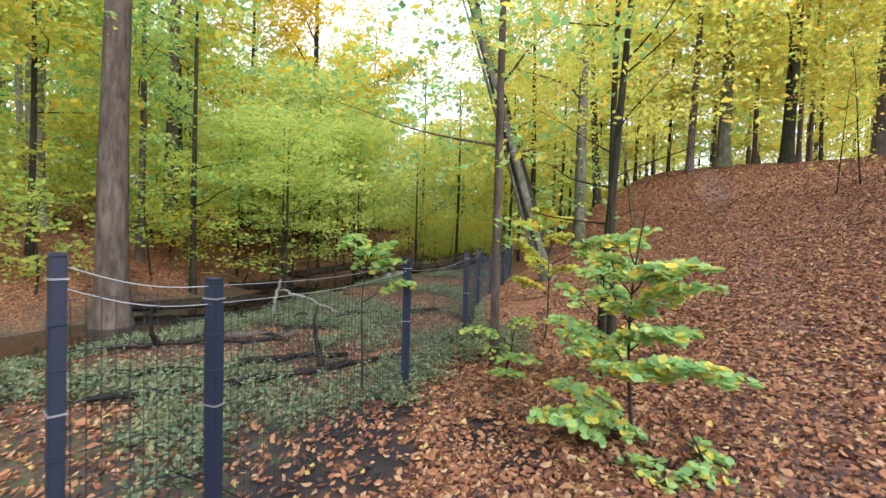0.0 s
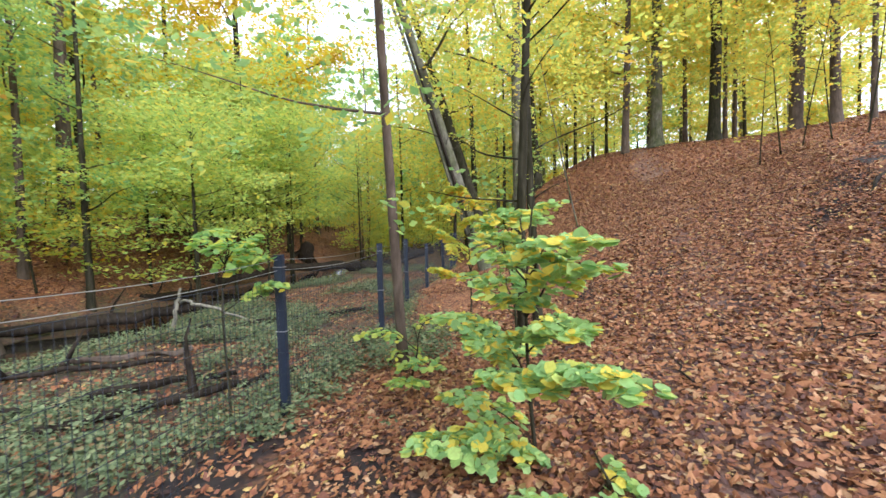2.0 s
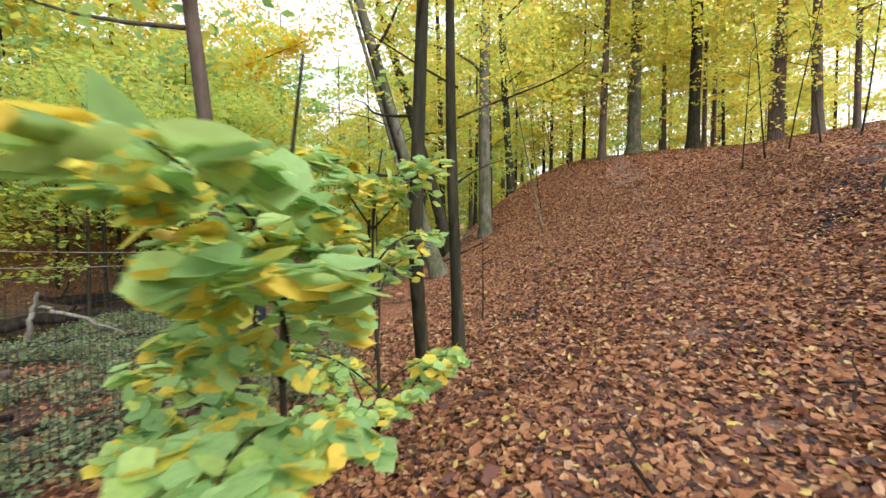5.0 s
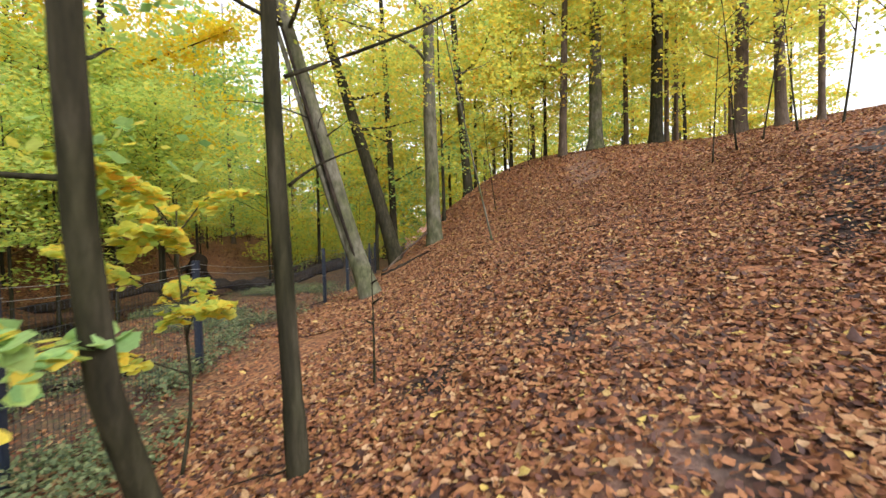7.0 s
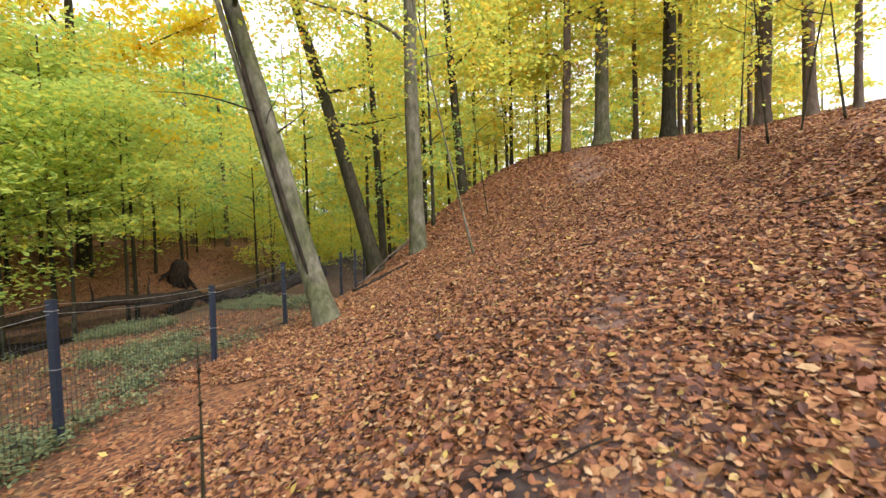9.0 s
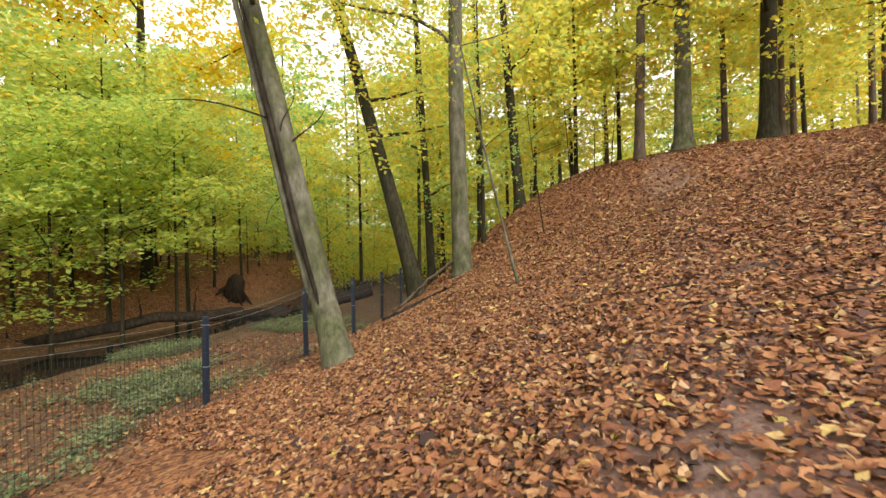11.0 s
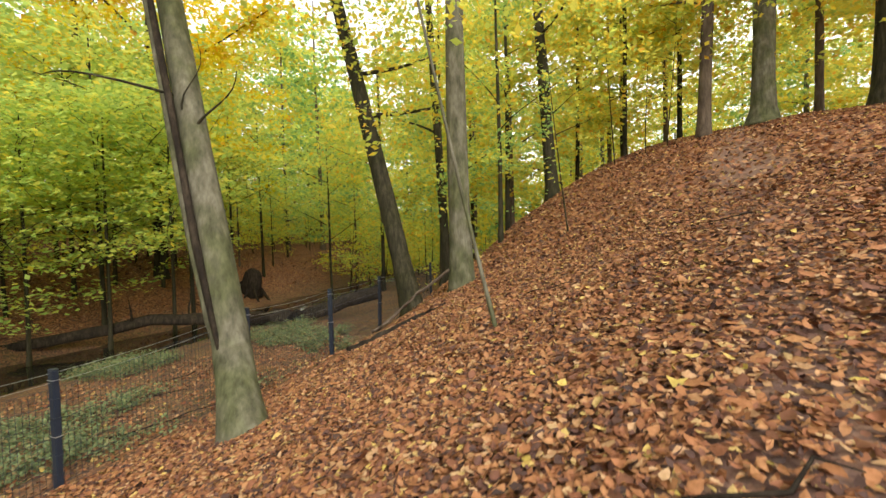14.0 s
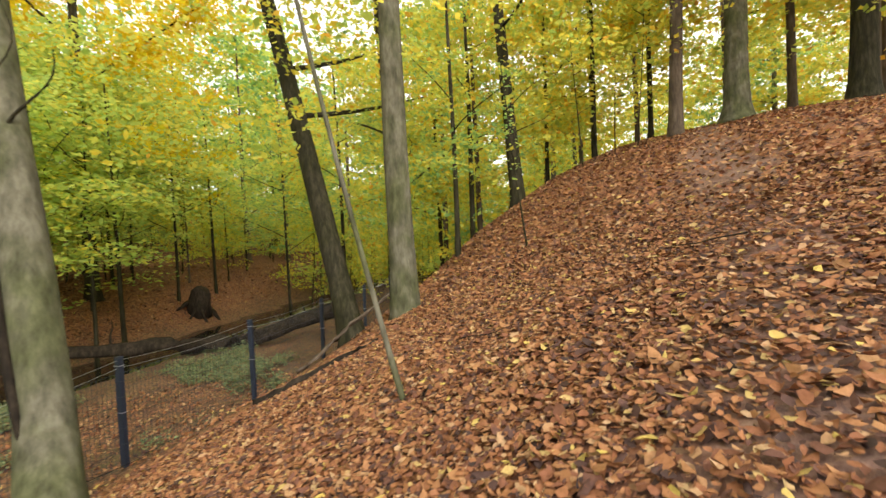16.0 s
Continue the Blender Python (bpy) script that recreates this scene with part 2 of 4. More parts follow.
def mesh_part(name, verts, faces, mat, parent=None, label="", smooth=False):
    """One mesh object, under a thing or a part of it where one is given."""
    me = bpy.data.meshes.new(name)
    me.from_pydata(verts, [], faces)
    me.materials.append(mat)
    if smooth:
        me.polygons.foreach_set("use_smooth", [True] * len(me.polygons))
    ob = new(name, me)
    if parent:
        ob.parent = parent
        ob.matrix_parent_inverse = Matrix.Translation(-parent.location)
    if label:
        ob["label"] = label
    return ob


def empty_thing(name, at, label, category, group="", kind=""):
    ob = new(name)
    ob.location = at
    ob.empty_display_size = 0.1
    return tagged(ob, label, category, group, kind)


def fence_x(y):
    return lerp_profile(y, FENCE_Y, FENCE_X)


def fine_steps(a, b, lo, hi, step, grow):
    """Grid lines from lo to hi, close together between a and b and wider outside."""
    mid = list(np.arange(a, b, step))
    v, s = mid[-1], step
    up = []
    while v < hi:
        s *= grow
        v += s
        up.append(v)
    v, s = mid[0], step
    down = []
    while v > lo:
        s *= grow
        v -= s
        down.append(v)
    return down[::-1] + mid + up


PATH_Y = (-6, 6, 10, 16, 22, 26, 40)
PATH_X = (0.95, 0.9, 0.45, -0.3, -1.2, -1.7, -3)


def trodden(x, y):
    """How far a place lies on the worn footpath, 0 to 1."""
    return smooth_step(0.75, 0.2, abs(x - lerp_profile(y, PATH_Y, PATH_X)) + 0.35 * noise.noise((x * 1.3, y * 0.6, 8.0))) if abs(x) < 6 else 0.0


# patches of bare wet earth: x, y, radius
BARE = ((-1.25, 1.95, 0.32), (-0.75, 1.65, 0.22), (-2.1, 1.25, 0.5), (-2.35, 1.9, 0.4), (-2.05, 0.55, 0.4), (-1.55, 1.0, 0.3), (-0.7, 6.5, 0.3), (0.3, 6.9, 0.22), (1.2, 5.6, 0.2), (0.5, 8.7, 0.22), (0.9, 11.3, 0.25),
        (2.75, 8.8, 0.4), (3.2, 10.2, 0.45), (2.4, 8.3, 0.22), (3.1, 9.5, 0.35), (3.8, 11.4, 0.4), (4.5, 12.6, 0.4), (3.0, 7.4, 0.3))


def bare_at(x, y):
    n = noise.noise((x * 4, y * 4, 1.0)) * 0.8 + noise.noise((x * 1.6, y * 1.6, 6.0)) * 0.4
    return max(smooth_step(1.25, 0.75, math.hypot(x - p, (y - q) * 0.8) / (r * (1 + n))) if r * (1 + n) > 0.05 else 0.0 for p, q, r in BARE)


gx = fine_steps(-9, 5, -400, 400, 0.16, 1.12)
gy = fine_steps(-3, 18, -400, 400, 0.16, 1.1)
gverts, gwet, gbare, gtrod = [], [], [], []
for yy in gy:
    for xx in gx:
        rel = noise.noise((xx * 0.8, yy * 0.8, 3.1)) * 0.05 + noise.noise((xx * 2.3, yy * 2.3, 7.7)) * 0.025
        gverts.append((xx, yy, ground_z(xx, yy) + rel))
        d = (fence_x(yy) - xx) * 0.9
        n1 = noise.noise((xx * 0.5, yy * 0.5, 0.0)) + 0.5 * noise.noise((xx * 1.7, yy * 1.7, 5.0))
        w = smooth_step(-0.9, 0.3, d + 0.8 * n1) * (1 - smooth_step(8.8, 10.5, d + n1))
        w *= (0.9 + 0.3 * n1) * (1 - 0.45 * smooth_step(5, 9, yy))
        gtrod.append(trodden(xx, yy))
        gbare.append(bare_at(xx, yy) if -4 < xx < 6 and -1 < yy < 14 else 0.0)
        gwet.append(min(1, max(0, w)))
nx = len(gx)
gfaces = [(j * nx + i, j * nx + i + 1, (j + 1) * nx + i + 1, (j + 1) * nx + i) for j in range(len(gy) - 1) for i in range(nx - 1)]
ground = mesh_part("ground", gverts, gfaces, soil_material(), smooth=True)
tagged(ground, "forest floor of brown beech litter falling to a muddy green valley", "ground", kind="structure")
attr = ground.data.attributes.new("wet", "FLOAT", "POINT")
attr.data.foreach_set("value", gwet)
attr = ground.data.attributes.new("bare", "FLOAT", "POINT")
attr.data.foreach_set("value", gbare)
attr = ground.data.attributes.new("trodden", "FLOAT", "POINT")
attr.data.foreach_set("value", gtrod)

# the stream in the valley
sverts, sfaces = [], []
for k in range(60):
    yy = -14 + k * 1.2
    xc = fence_x(yy) - 7.7 / 0.9
    for s in (-1, 1):
        sverts.append((xc + s * 2.3, yy, 0.27))
    if k:
        sfaces.append((2 * k - 2, 2 * k - 1, 2 * k + 1, 2 * k))
tagged(mesh_part("stream_water", sverts, sfaces, water_material()), "dark still water of a narrow woodland stream", "stream", kind="structure")


# ---- leaves ----
def leaves(rng, centres, normals, size, spread=0.35, fold=0.25, width=0.62, yaw=None):
    """Vertices and faces of folded leaf blades about the given centres, one island each."""
    n = len(centres)
    nor = normals + rng.normal(0, spread, (n, 3))
    nor /= np.linalg.norm(nor, axis=1)[:, None]
    th = rng.uniform(0, 2 * np.pi, n)
    ref = np.stack([np.cos(th), np.sin(th), rng.normal(0, 0.2, n)], 1)
    ax = ref - nor * (ref * nor).sum(1)[:, None]
    ax /= np.linalg.norm(ax, axis=1)[:, None] + 1e-9
    side = np.cross(nor, ax)
    ln = (size * rng.uniform(0.65, 1.25, n))[:, None]
    wd = ln * width * 0.5
    up = nor * ln * fold * rng.uniform(-0.4, 1.0, n)[:, None]
    base, tip = centres - ax * ln * 0.5, centres + ax * ln * 0.5
    a = ax * ln
    pts = np.stack([base, centres - a * 0.12 + side * wd + up * 0.5, centres + a * 0.22 + side * wd * 0.8 + up * 0.5, tip + up * 0.3,
                    centres + a * 0.22 - side * wd * 0.8 + up * 0.5, centres - a * 0.12 - side * wd + up * 0.5], 1).reshape(-1, 3)
    o = np.arange(n)[:, None] * 6
    faces = np.concatenate([o + np.array([[0, 3, 2, 1]]), o + np.array([[0, 5, 4, 3]])], 1).reshape(-1, 4)
    return pts, faces


def curled_leaves(rng, centres, normals, size, spread=0.45):
    """Dry fallen leaves: pointed blades of uneven size, cupped across and curled along their length."""
    n = len(centres)
    nor = normals + rng.normal(0, spread, (n, 3)) * rng.uniform(0.3, 1.2, (n, 1))
    nor[:, 2] = np.abs(nor[:, 2]) + 0.15
    nor /= np.linalg.norm(nor, axis=1)[:, None]
    th = rng.uniform(0, 2 * np.pi, n)
    ref = np.stack([np.cos(th), np.sin(th), rng.normal(0, 0.3, n)], 1)
    ax = ref - nor * (ref * nor).sum(1)[:, None]
    ax /= np.linalg.norm(ax, axis=1)[:, None] + 1e-9
    side = np.cross(nor, ax)
    ln = (size * np.exp(rng.normal(0, 0.3, n)))[:, None]
    wl, wr = ln * rng.uniform(0.18, 0.42, (n, 1)), ln * rng.uniform(0.18, 0.42, (n, 1))
    cl, cr = nor * ln * rng.uniform(-0.06, 0.24, (n, 1)), nor * ln * rng.uniform(-0.06, 0.24, (n, 1))
    a = ax * ln
    base = centres - a * 0.5 + nor * ln * rng.normal(0.05, 0.1, (n, 1))
    tip = centres + a * 0.55 + nor * ln * rng.normal(0.1, 0.16, (n, 1))
    pts = np.stack([base, centres - a * rng.uniform(0.05, 0.25, (n, 1)) + side * wl + cl, centres + a * 0.22 + side * wl * 0.75 + cl * 0.7, tip,
                    centres + a * 0.22 - side * wr * 0.75 + cr * 0.7, centres - a * rng.uniform(0.05, 0.25, (n, 1)) - side * wr + cr], 1).reshape(-1, 3)
    o = np.arange(n)[:, None] * 6
    faces = np.concatenate([o + np.array([[0, 3, 2, 1]]), o + np.array([[0, 5, 4, 3]])], 1).reshape(-1, 4)
    return pts, faces


def small_leaves(rng, centres, normals, size, spread=0.35):
    """The same with a simple four-cornered blade, for leaves seen from some way off."""
    n = len(centres)
    nor = normals + rng.normal(0, spread, (n, 3))
    nor /= np.linalg.norm(nor, axis=1)[:, None]
    th = rng.uniform(0, 2 * np.pi, n)
    ref = np.stack([np.cos(th), np.sin(th), rng.normal(0, 0.2, n)], 1)
    ax = ref - nor * (ref * nor).sum(1)[:, None]
    ax /= np.linalg.norm(ax, axis=1)[:, None] + 1e-9
    side = np.cross(nor, ax)
    ln = (size * rng.uniform(0.6, 1.3, n))[:, None]
    c = centres
    pts = np.stack([c - ax * ln * 0.5, c + side * ln * 0.3, c + ax * ln * 0.5 + nor * ln * 0.08, c - side * ln * 0.3], 1).reshape(-1, 3)
    faces = np.arange(n * 4).reshape(n, 4)
    return pts, faces


def big_mesh(name, pts, faces, mat, parent=None, label=""):
    """A mesh of four-cornered faces from arrays."""
    me = bpy.data.meshes.new(name)
    me.vertices.add(len(pts))
    me.vertices.foreach_set("co", np.asarray(pts, dtype=np.float32).ravel())
    me.loops.add(len(faces) * 4)
    me.loops.foreach_set("vertex_index", np.asarray(faces, dtype=np.int32).ravel())
    me.polygons.add(len(faces))
    me.polygons.foreach_set("loop_start", np.arange(len(faces), dtype=np.int32) * 4)
    me.update(calc_edges=True)
    me.validate()
    me.materials.append(mat)
    ob = new(name, me)
    if parent:
        ob.parent = parent
        ob.matrix_parent_inverse = Matrix.Translation(-parent.location)
    if label:
        ob["label"] = label
    return ob


def tube(points, radii, sides=10, wob=0.0, seed=0.0):
    """Vertices and faces of a tapering round stem along points."""
    verts, faces = [], []
    pts = [Vector(q) for q in points]
    for i, q in enumerate(pts):
        t = (pts[min(i + 1, len(pts) - 1)] - pts[max(i - 1, 0)]).normalized()
        a = t.orthogonal().normalized() if abs(t.z) < 0.8 else (Vector((1, 0, 0)) - t * t.x).normalized()
        b = t.cross(a)
        for k in range(sides):
            th = 2 * math.pi * k / sides
            r = radii[i]
            if wob:
                r *= 1 + wob * noise.noise((math.cos(th) * 1.3 + seed, math.sin(th) * 1.3, q.z * 0.9 + seed * 3))
            verts.append(q + (a * math.cos(th) + b * math.sin(th)) * r)
    for i in range(len(pts) - 1):
        for k in range(sides):
            k2 = (k + 1) % sides
            faces.append((i * sides + k, i * sides + k2, (i + 1) * sides + k2, (i + 1) * sides + k))
    faces.append(tuple(range(sides))[::-1])
    faces.append(tuple((len(pts) - 1) * sides + k for k in range(sides)))
    return verts, faces


def bent(a, b, n, bow, rng):
    """A slightly crooked line of n + 1 points from a to b."""
    a, b = Vector(a), Vector(b)
    off = Vector((rng.normal(0, bow), rng.normal(0, bow), 0))
    off2 = Vector((rng.normal(0, bow * 0.4), rng.normal(0, bow * 0.4), 0))
    return [a.lerp(b, i / n) + off * math.sin(math.pi * i / n) + off2 * math.sin(2 * math.pi * i / n) for i in range(n + 1)]


def sprays(rng, centres, radius, per, size, droop=0.12, thick=0.07, spread=0.35):
    """Flat, drooping fans of leaves, as beech twigs hold them."""
    c = np.repeat(np.asarray(centres, float), per, axis=0)
    n = len(c)
    r = radius * np.sqrt(rng.uniform(0, 1, n)) * np.repeat(rng.uniform(0.6, 1.3, len(centres)), per)
    th = rng.uniform(0, 2 * np.pi, n)
    tilt = np.repeat(rng.normal(0, 0.22, (len(centres), 2)), per, axis=0)
    dx, dy = r * np.cos(th), r * np.sin(th) * 0.7
    dz = dx * tilt[:, 0] + dy * tilt[:, 1] - droop * r * r / max(radius, 1e-6) + rng.normal(0, thick, n)
    pos = c + np.stack([dx, dy, dz], 1)
    nor = np.stack([-tilt[:, 0], -tilt[:, 1], np.ones(n)], 1)
    return small_leaves(rng, pos, nor, size, spread)


def tree(base, top, height, r0, bark, crown, leaf, seed, label, crown_from=0.3, crown_r=2.6, fans=70, per=34, leaf_size=0.11, fan_r=0.75,
         limbs=5, flare=1.5, sides=12, name="tree", foot_shift=None, group="", low=1.4, tilt=0.55):
    """A forest tree: trunk with root flare, limbs and a crown of layered leaf fans. top: a point on its axis further up."""
    rng = np.random.default_rng(seed)
    z0 = ground_z(base[0], base[1])
    foot = Vector((base[0], base[1], z0 - 0.12))
    way = (Vector(top) - Vector((base[0], base[1], z0))).normalized()
    head = foot + way * height
    thing = empty_thing(name, (foot.x, foot.y, z0), label, "tree", group)
    axis = bent(foot, head, 14, 0.004 * height, rng)
    if foot_shift:
        for i in range(15):
            k = math.exp(-((i * height / 14) / 0.7) ** 1.5)
            axis[i] = axis[i] + Vector((foot_shift[0] * k, foot_shift[1] * k, 0))
        foot = axis[0]
    fr = [r0 * (1 - 0.75 * (i / 14)) for i in range(15)]
    line, rad = [], []
    if height < 9:
        sides = max(sides, 8)
    for h, k in ((0, flare), (0.12, flare * 0.86), (0.3, 1 + (flare - 1) * 0.42), (0.6, 1.06)):
        line.append(foot.lerp(axis[1], min(0.9, h / (height / 14))))
        rad.append(r0 * k)
    line += axis[1:]
    rad += fr[1:]
    v, f = tube(line, rad, sides, 0.12, seed * 0.37)
    mesh_part("trunk", v, f, bark, thing, smooth=True)
    ends = []
    for k in range(limbs):
        h = crown_from + (0.95 - crown_from) * ((k + rng.uniform(0.1, 0.9)) / limbs) ** (low ** 0.8)
        i = min(13, int(h * 14))
        p = axis[i].lerp(axis[i + 1], h * 14 - i)
        th = rng.uniform(0, 2 * math.pi)
        ln = crown_r * rng.uniform(0.7, 1.15) * (1.15 - 0.5 * h)
        q = p + Vector((math.cos(th) * ln, math.sin(th) * ln, ln * rng.uniform(0.25, 0.7)))
        pts = bent(p, q, 6, 0.07 * ln, rng)
        rr = max(0.012, fr[i] * 0.34)
        v, f = tube(pts, [rr * (1 - 0.8 * j / 6) for j in range(7)], 6, 0.1, seed + k)
        mesh_part("limb", v, f, bark, thing, smooth=True)
        ends.append((p, q))
    if fans:
        cs = []
        for k in range(fans):
            if ends and rng.uniform() < 0.5:
                p, q = ends[rng.integers(len(ends))]
                c = p.lerp(q, rng.uniform(0.3, 1.1)) + Vector(rng.normal(0, 0.3 * fan_r, 3))
            else:
                h = crown_from + (1.02 - crown_from) * rng.uniform(0, 1) ** low
                i = min(13, int(h * 14))
                th, rr = rng.uniform(0, 2 * math.pi), crown_r * math.sqrt(rng.uniform(0.02, 1)) * (1.1 - 0.45 * h)
                c = axis[i] + Vector((math.cos(th) * rr, math.sin(th) * rr, rng.normal(0, 0.3)))
            cs.append(c)
        v, f = sprays(rng, cs, fan_r, per, leaf_size, spread=tilt)
        big_mesh("crown", v, f, leaf, thing)
    return thing


# ---- trees along the path ----
SAPLINGS = ((2.42, 14.88, 0.2, 0.1), (2.96, 15.2, -0.3, 0.2), (3.39, 15.1, 0.6, 0), (4.02, 15.0, -0.3, 0.3), (-3.52, 17.7, -0.5, 0.1), (4.6, 14.6, 0.4, 0.2), (-3.9, 24.4, 0.1, 0.1), (-4.6, 23.6, -0.3, 0.1), (-3.4, 25.0, 0.25, 0.1), (5.2, 13.9, -0.3, 0.1))
BEECH = "tall grey beech with smooth bark among brown leaf litter"
DARK = "slender dark-barked young tree on the leafy slope"
SPLIT_FOOT, SPLIT_TOP = (-4.62, 11.47), (-6.1, 11.37, 6.0)
split_beech = tree(SPLIT_FOOT, SPLIT_TOP, 17, 0.21, bark_beech, True, leaf_mixed, 11, "leaning grey beech with a split trunk above the fence", 0.37, 4.2, 270, 40, 0.12, 0.85, 7, 1.6, 18, foot_shift=(0.2, -0.12), low=0.95)
root = Vector((*SPLIT_FOOT, ground_z(*SPLIT_FOOT)))
lean = (Vector(SPLIT_TOP) - root).normalized()
left_way, near_way = Vector((-0.6, -0.8, 0)), Vector((0.8, -0.6, 0))
side_line = [root + lean * h + left_way * off for h, off in ((0.4, 0.12), (1.2, 0.19), (2.2, 0.22), (3.4, 0.22), (5.0, 0.21), (7.5, 0.23), (10, 0.32))]
sv, sf = tube(side_line, [0.03, 0.055, 0.06, 0.06, 0.055, 0.05, 0.03], 10, 0.1, 3)
mesh_part("side_stem", sv, sf, bark_beech, split_beech, "narrow stem grown along the split trunk", True)
# dark strip in the rotting-wood colour, laid in as the groove's shade
groove_shade_line = [root + lean * h + left_way * a + near_way * c for h, a, c in ((0.5, 0.07, 0.2), (1.2, 0.11, 0.175), (2.2, 0.135, 0.15), (3.4, 0.14, 0.135), (5.0, 0.135, 0.125), (7.5, 0.14, 0.1))]
sv, sf = tube(groove_shade_line, [0.01, 0.03, 0.044, 0.046, 0.042, 0.02], 7, 0.4, 4)
mesh_part("groove_shade", sv, sf, wood_dead, split_beech, "dark strip standing for shade in the trunk's groove", True)
tree((-6.6, 16.2), (-8.6, 16.15, 8.0), 18, 0.24, bark_dark, True, leaf_mixed, 12, "dark leaning tree on the edge of the slope", 0.26, 3.8, 200, 36, 0.15, 0.9, 6, 1.4, 14)
tree((-9.25, 20.6), (-9.1, 20.0, 8.0), 17, 0.17, bark_dark, True, leaf_green, 13, DARK, 0.22, 3.2, 150, 36, 0.15, 0.9)
tree((-5.2, 16.24), (-5.3, 16.48, 9.5), 19, 0.24, bark_beech, True, leaf_mixed, 14, BEECH, 0.28, 3.8, 210, 36, 0.15, 0.9, 6, 1.4, 16)
tree((-6.5, 23.0), (-6.95, 23.2, 11.5), 18, 0.22, bark_dark, True, leaf_mixed, 15, "dark straight tree at the slope's edge", 0.22, 3.6, 160, 36, 0.19, 1.0)
tree((-6.1, 19.1), (-6.2, 19.25, 7.4), 9, 0.07, bark_dark, True, leaf_green, 16, "thin young tree at the slope's edge", 0.3, 2.0, 60, 34, 0.12, 0.6, 4)
tree((-2.4, 25.3), (-2.3, 25.6, 14.0), 20, 0.2, bark_brown, True, leaf_mixed, 17, "straight brown trunk on the crest of the hill", 0.2, 3.6, 230, 34, 0.22, 1.2)
tree((-0.95, 26.3), (-0.9, 26.5, 12.0), 22, 0.33, bark_beech, True, leaf_mixed, 18, "thick grey beech with a broad foot on the crest", 0.2, 4.0, 250, 34, 0.22, 1.2, 6, 1.8, 16)
tree((1.75, 26.2), (1.85, 26.3, 12.0), 21, 0.29, bark_dark, True, leaf_mixed, 19, "dark upright trunk on the crest beside the path", 0.2, 4.2, 250, 36, 0.21, 1.1, 6, 1.6, 14)
tree((5.05, 26.2), (5.2, 26.4, 12.0), 20, 0.27, bark_brown, True, leaf_mixed, 20, "dark trunk on the bank above the path", 0.2, 3.6, 200, 34, 0.2, 0.9)
tree((6.35, 25.4), (6.35, 25.6, 12.0), 19, 0.22, bark_brown, True, leaf_mixed, 21, "dark trunk close to its neighbour on the bank", 0.2, 3.4, 180, 32, 0.2, 0.9)
young_beech = tree((-1.05, 5.39), (-1.1, 5.42, 4.2), 8.5, 0.064, bark_dark, True, leaf_mixed, 22, "slim dark young beech beside the leafy path", 0.4, 2.1, 100, 42, 0.085, 0.55, 7, 1.35, 12, low=0.75)
crooked_beech = tree((-0.97, 4.32), (-0.83, 4.22, 3.5), 8.0, 0.06, bark_dark, True, leaf_mixed, 23, "slim dark young beech with a crooked foot", 0.4, 2.1, 100, 42, 0.085, 0.55, 7, 1.3, 12, foot_shift=(-0.06, 0.4), low=0.75)
tree((-2.15, 3.75), (-1.8, 2.95, 5.0), 9.5, 0.06, bark_brown, True, leaf_green, 24, "thin brown young tree leaning out beside the fence", 0.22, 2.3, 150, 40, 0.095, 0.6, 7, 1.2, 10, low=0.75)
tree((-2.2, 13.05), (-2.8, 12.68, 5.7), 7.0, 0.024, bark_beech, True, leaf_mixed, 25, "thin grey leaning sapling on the slope", 0.55, 1.4, 30, 30, 0.1, 0.5, 4, 1.2, 10, low=0.75)
tree((-1.31, 6.6), (-1.32, 6.63, 2.3), 1.2, 0.014, bark_dark, True, leaf_mixed, 27, "short bare seedling stem among fallen leaves", 0.5, 0.3, 0, 0, 0.08, 0.35, 3, 1.1, 6)
tree((-11.6, 2.3), (-11.75, 2.5, 8.4), 20, 0.36, bark_brown, True, leaf_green, 28, "thick brown-barked tree in the wet valley", 0.4, 3.8, 130, 34, 0.16, 0.9, 6, 1.5, 16)
tree((-18.3, 2.3), (-18.65, 2.3, 9.9), 19, 0.27, bark_pale, True, leaf_green, 29, "pale-barked tree on the far bank", 0.3, 3.4, 120, 32, 0.2, 1.0)
tree((-19.3, 6.6), (-19.4, 6.7, 9.0), 18, 0.28, bark_brown, True, leaf_green, 30, "brown tree on the far bank of the stream", 0.25, 3.4, 130, 32, 0.2, 1.0)
tree((-14.0, 5.2), (-14.05, 5.25, 8.0), 12, 0.1, bark_dark, True, leaf_green, 31, "thin dark tree in the wet valley", 0.2, 2.6, 120, 34, 0.15, 0.8, 6)
tree((-15.7, 4.3), (-15.6, 4.3, 9.0), 14, 0.12, bark_brown, True, leaf_green, 32, "thin brown tree in the valley", 0.3, 2.6, 90, 34, 0.15, 0.8)
tree((-21.5, 15.5), (-21.4, 15.5, 12.0), 20, 0.25, bark_dark, True, leaf_yellow, 33, "tree with a bright yellow autumn crown beyond the stream", 0.28, 6.0, 620, 40, 0.22, 1.1, 8)
tree((-25.0, 13.5), (-25.0, 13.6, 9.0), 18, 0.2, bark_dark, True, leaf_yellow, 34, "tree with a bright yellow autumn crown beyond the stream", 0.3, 4.0, 200, 36, 0.2, 1.0, 8)



def limb_on(thing, a, b, r, bark, seed):
    """A bare limb of a tree from a to b."""
    pts = bent(a, b, 8, 0.08 * (Vector(b) - Vector(a)).length, np.random.default_rng(seed))
    lv, lf = tube(pts, [r * (1 - 0.8 * i / 8) for i in range(9)], 7, 0.1, seed)
    mesh_part("limb", lv, lf, bark, thing, smooth=True)


def split_at(h, dx=0.0, dy=0.0):
    """A place h metres up the leaning beech's axis, set off sideways."""
    return root + lean * h + Vector((dx, dy, 0))


